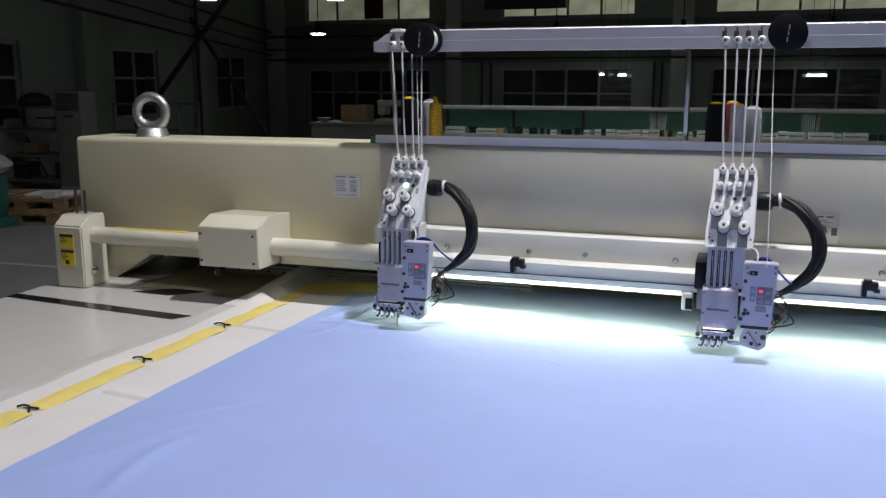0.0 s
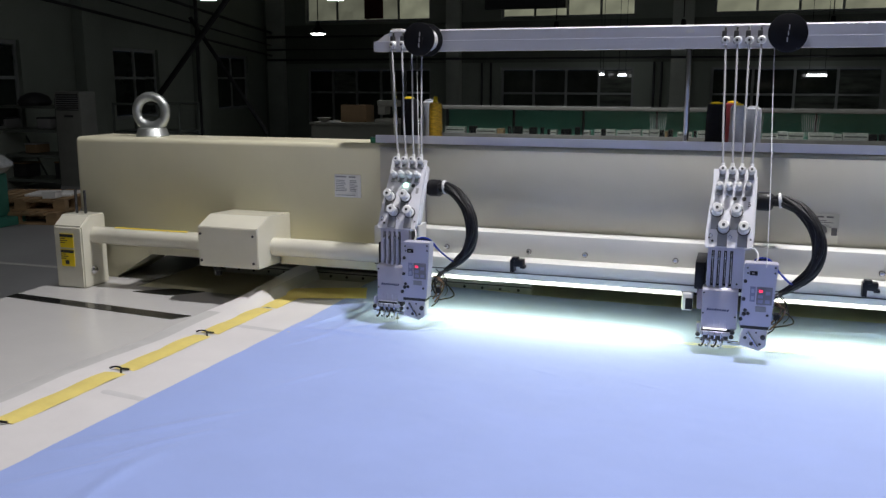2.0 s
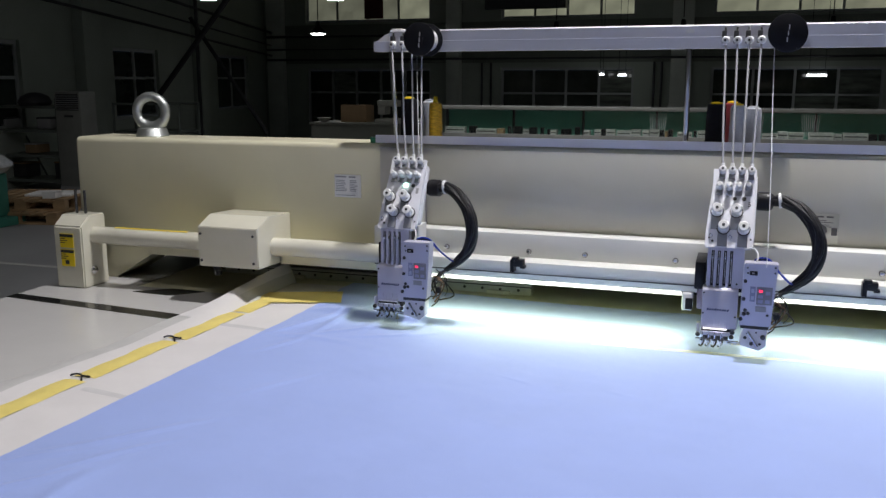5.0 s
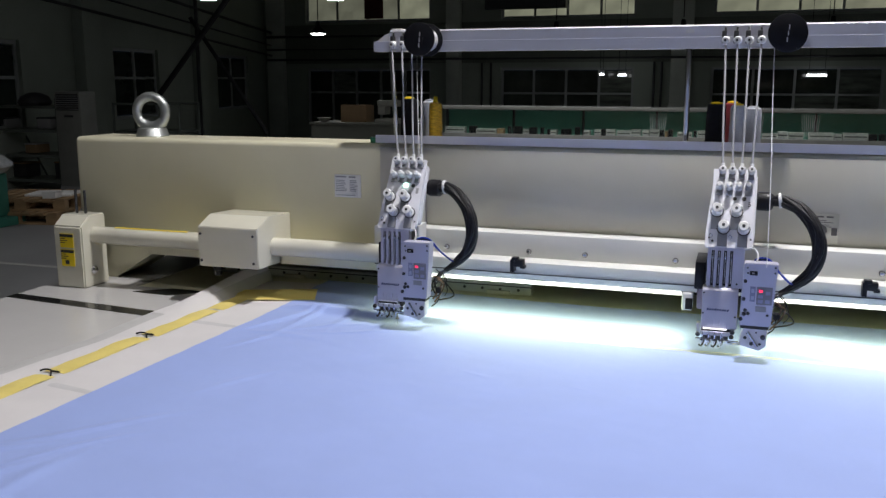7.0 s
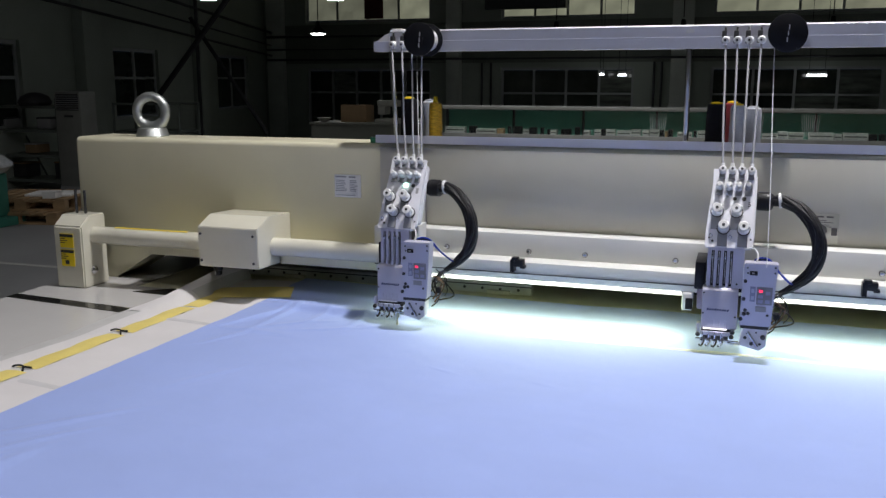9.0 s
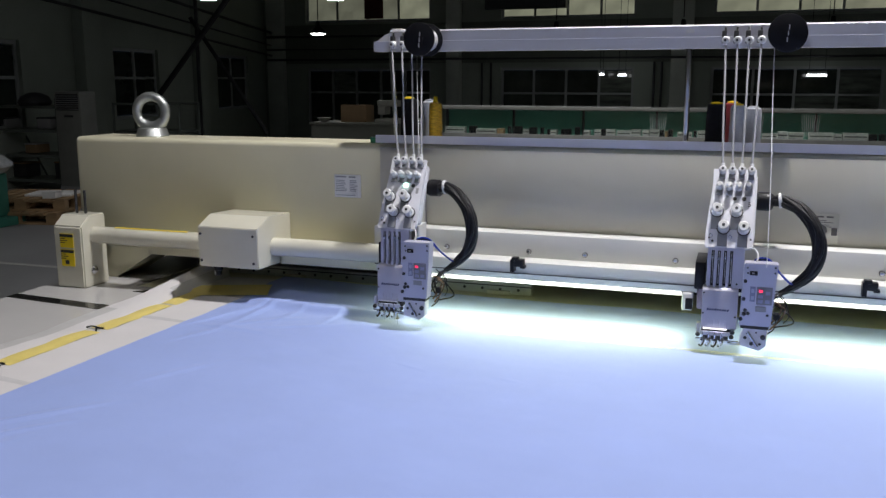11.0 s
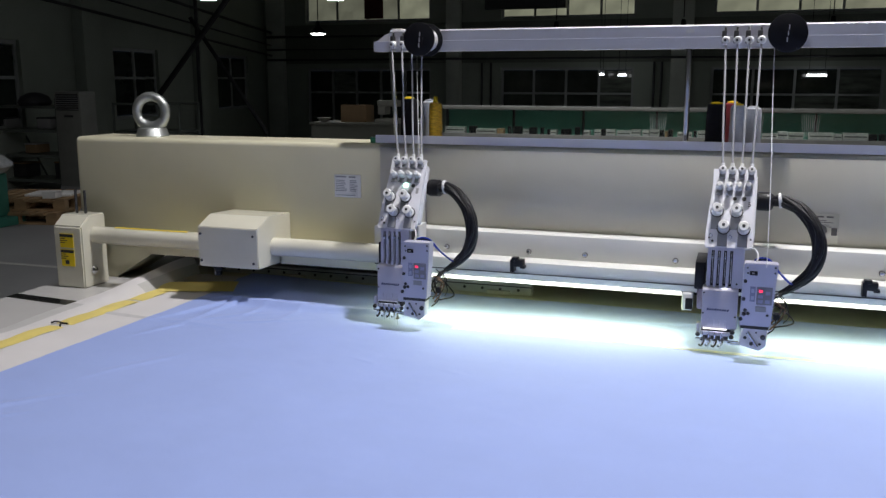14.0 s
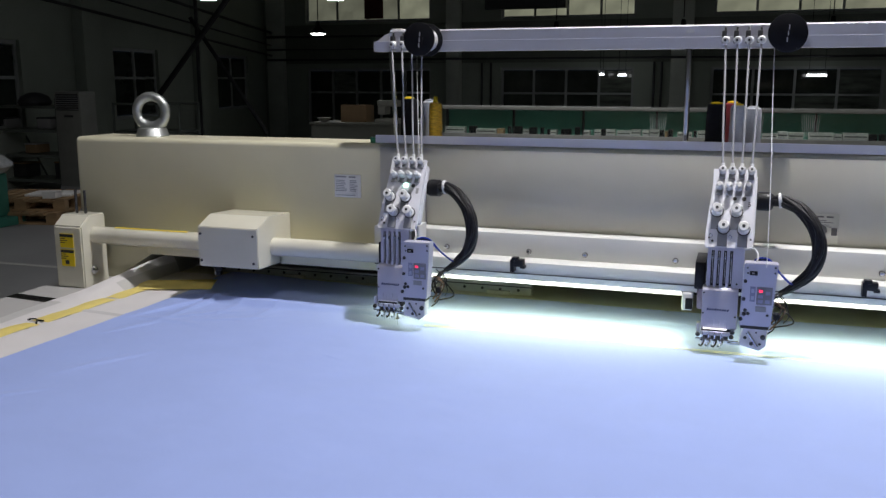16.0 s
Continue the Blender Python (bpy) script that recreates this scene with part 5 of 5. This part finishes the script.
def pallet(x, y, z, turn):
    p = thing("wooden_pallet", pose(x, y, z, 0, 0, turn), "worn wooden pallet stacked on the floor", "pallet", "stacked pallets")
    for k in range(3):
        part("runner", bm_box(0, 1.1, k * 0.40, k * 0.40 + 0.10, 0.0, 0.022), PALLET, p)
        for j in range(3):
            part("block", bm_box(j * 0.48, j * 0.48 + 0.14, k * 0.40, k * 0.40 + 0.10, 0.022, 0.105), PALLET, p)
        part("stringer", bm_box(0, 1.1, k * 0.40, k * 0.40 + 0.10, 0.105, 0.125), PALLET, p)
    for k in range(7):
        part("slat", bm_box(k * 0.165, k * 0.165 + 0.11, -0.01, 0.91, 0.125, 0.147), PALLET, p)


for k in range(2):
    pallet(-7.45 + 0.03 * k, 5.12 + 0.05 * k, 0.147 * k, 10 + 4 * k)
b = thing("folded_sheet", pose(-6.95, 5.45, 0.294, 0, 0, 20), "pale folded sheet lying on the pallets", "sheet")
part("sheet", bm_box(0, 0.55, 0, 0.4, 0, 0.03, bevel=0.01), PAPER, b)
b = thing("paper_block", pose(-6.62, 5.38, 0.294, 0, 0, 15), "small white box on the pallet", "box")
part("carton", bm_box(0, 0.16, 0, 0.16, 0, 0.07, bevel=0.006), PAPER, b)
part("lid", bm_box(-0.003, 0.163, -0.003, 0.163, 0.07, 0.078), PAPER, b)


def wrapped_machine():
    w = thing("wrapped_machine", pose(-7.32, 4.95, 0), "green machine wrapped in crumpled clear plastic", "machine")
    part("base", bm_box(-0.6, 0.47, -0.1, 0.4, 0, 0.10, bevel=0.01), GREEN_PAINT, w)
    part("column", bm_box(-0.5, 0.34, -0.05, 0.3, 0.10, 0.60, bevel=0.02), GREEN_PAINT, w)
    bm = bmesh.new()
    bmesh.ops.create_icosphere(bm, subdivisions=4, radius=1.0)
    for v in bm.verts:
        n_ = noise.noise(v.co * 3.0) * 0.10 + noise.noise(v.co * 8.0) * 0.05
        v.co = Vector((v.co.x * 0.42, v.co.y * 0.34, v.co.z * 0.21)) * (1 + n_)
        if v.co.x > 0.25:
            v.co.x += 0.12 * max(0, 1 - abs(v.co.z + 0.02) / 0.12)
        v.co += Vector((0, 0.1, 0.72))
    part("plastic_wrap", bm, WRAP, w, "crumpled shiny plastic wrap", smooth=25)


wrapped_machine()


def cart(x, y, turn):
    c = thing("tool_cart", pose(x, y, 0, 0, 0, turn), "dark tubular steel cart", "cart")
    for a in (0, 1.2):
        for b in (0, 0.6):
            part("post", bm_cyl((a, b, 0.0), (a, b, 1.30), 0.022, n=8), RACK_PAINT, c)
    for z in (0.3, 0.8, 1.28):
        part("rail", bm_cyl((0, 0, z), (1.2, 0, z), 0.018, n=8), RACK_PAINT, c)
        part("rail", bm_cyl((0, 0.6, z), (1.2, 0.6, z), 0.018, n=8), RACK_PAINT, c)
    part("tray", bm_box(0, 1.2, 0, 0.6, 0.82, 0.85), RACK_PAINT, c)


cart(-8.6, 9.2, 4)


# roof braces and pipes along the walls
def bar(name, a, b, r, label, cat, material=DARK_STEEL, n=8):
    o = bm_cyl(a, b, r, n=n)
    return solid(name, o, material, label, cat)


bar("roof_brace", (-9.9, 12.0, 1.2), (-6.6, 12.0, 4.8), 0.055, "dark diagonal steel roof brace", "brace")
bar("roof_brace", (-9.15, 12.3, 2.85), (-7.55, 12.3, 0.65), 0.04, "dark diagonal steel brace", "brace")
bar("steel_post", (-8.95, 12.2, 0.0), (-8.95, 12.2, 7.5), 0.035, "slim dark steel post", "post")
m_w = Matrix.Translation(LW_C) @ pose(0, 0, 0, 0, 0, math.degrees(math.atan2(LW_D.y, LW_D.x)))
for z, r in ((2.62, 0.028), (2.90, 0.020), (3.25, 0.034)):
    bar("wall_pipe", m_w @ Vector((0.2, 0.3, z - 0.3)), m_w @ Vector((16, 0.3, z + 0.55)), r, "dark pipe along the side wall", "pipe")
    bar("wall_pipe", (-11.7, BACK_Y - 0.28, z - 0.42), (19, BACK_Y - 0.28, z - 0.42), r, "dark pipe along the back wall", "pipe")
for x in (-5.45, -5.2, -1.0, -0.82, 5.7):
    bar("conduit", (x, BACK_Y - 0.06, 0.2), (x, BACK_Y - 0.06, 2.1), 0.03, "slim grey conduit down the back wall", "conduit")
solid("floor_line", bm_box(-9, -1.9, 3.38, 3.44, 0.0005, 0.004), mat("worn_line_paint", (0.42, 0.42, 0.41), 0.6), "pale painted line on the floor", "floor marking", kind="structure")
# hoist rail below the roof, dark against the upper windows
solid("crane_rail", bm_box(-5.0, -3.0, 18.6, 18.8, 3.35, 3.75), DARK_STEEL, "dark steel crane rail under the roof", "rail", kind="structure")
for x in (-4.9, -3.1):
    solid("crane_hanger", bm_box(x - 0.05, x + 0.05, 18.65, 18.75, 3.75, 7.5), DARK_STEEL, "dark steel hanger of the crane rail", "hanger", kind="structure")

# small terminal block at the end of the shelf plate
tb = thing("terminal_block", pose(-0.255, 0.36, 1.430), "small green terminal block with bright contacts", "connector")
part("block", bm_box(0, 0.06, 0, 0.03, 0, 0.022, bevel=0.002), mat("green_connector", (0.05, 0.25, 0.14), 0.4), tb)
for k in range(4):
    part("contact", bm_cyl((0.010 + 0.013 * k, 0.004, 0.022), (0.010 + 0.013 * k, 0.004, 0.026), 0.004, n=8), STEEL, tb)

# the thread that runs from the second reel down to the control box
th = solid("running_thread", hose(bmesh.new(), [(1.228, 0.215, 1.78), (1.232, 0.10, 1.58), (1.238, -0.03, 1.35), (1.240, -0.12, 1.122)], 0.0012, n=6), THREAD, "white thread running from the reel to the sewing head", "thread")
solid("running_thread", hose(bmesh.new(), [(-0.014, 0.25, 1.775), (0.012, 0.18, 1.68), (0.048, 0.09, 1.54), (0.083, 0.0, 1.415)], 0.0012, n=6), THREAD, "white thread running from the reel to the sewing head", "thread")

# flat red panel and rod added in place of a rust stain
b = thing("banner", pose(-8.75, BACK_Y - 0.16, 3.28), "flat dark red panel in place of a rust stain on the upper window", "banner")
part("cloth", bm_box(0, 0.55, 0, 0.02, 0, 1.0, bevel=0.008), mat("dark_rust_red", (0.10, 0.02, 0.02), 0.8), b)
part("rod", bm_cyl((-0.05, 0.01, 1.0), (0.6, 0.01, 1.0), 0.015, n=8), DARK_STEEL, b)

motions()
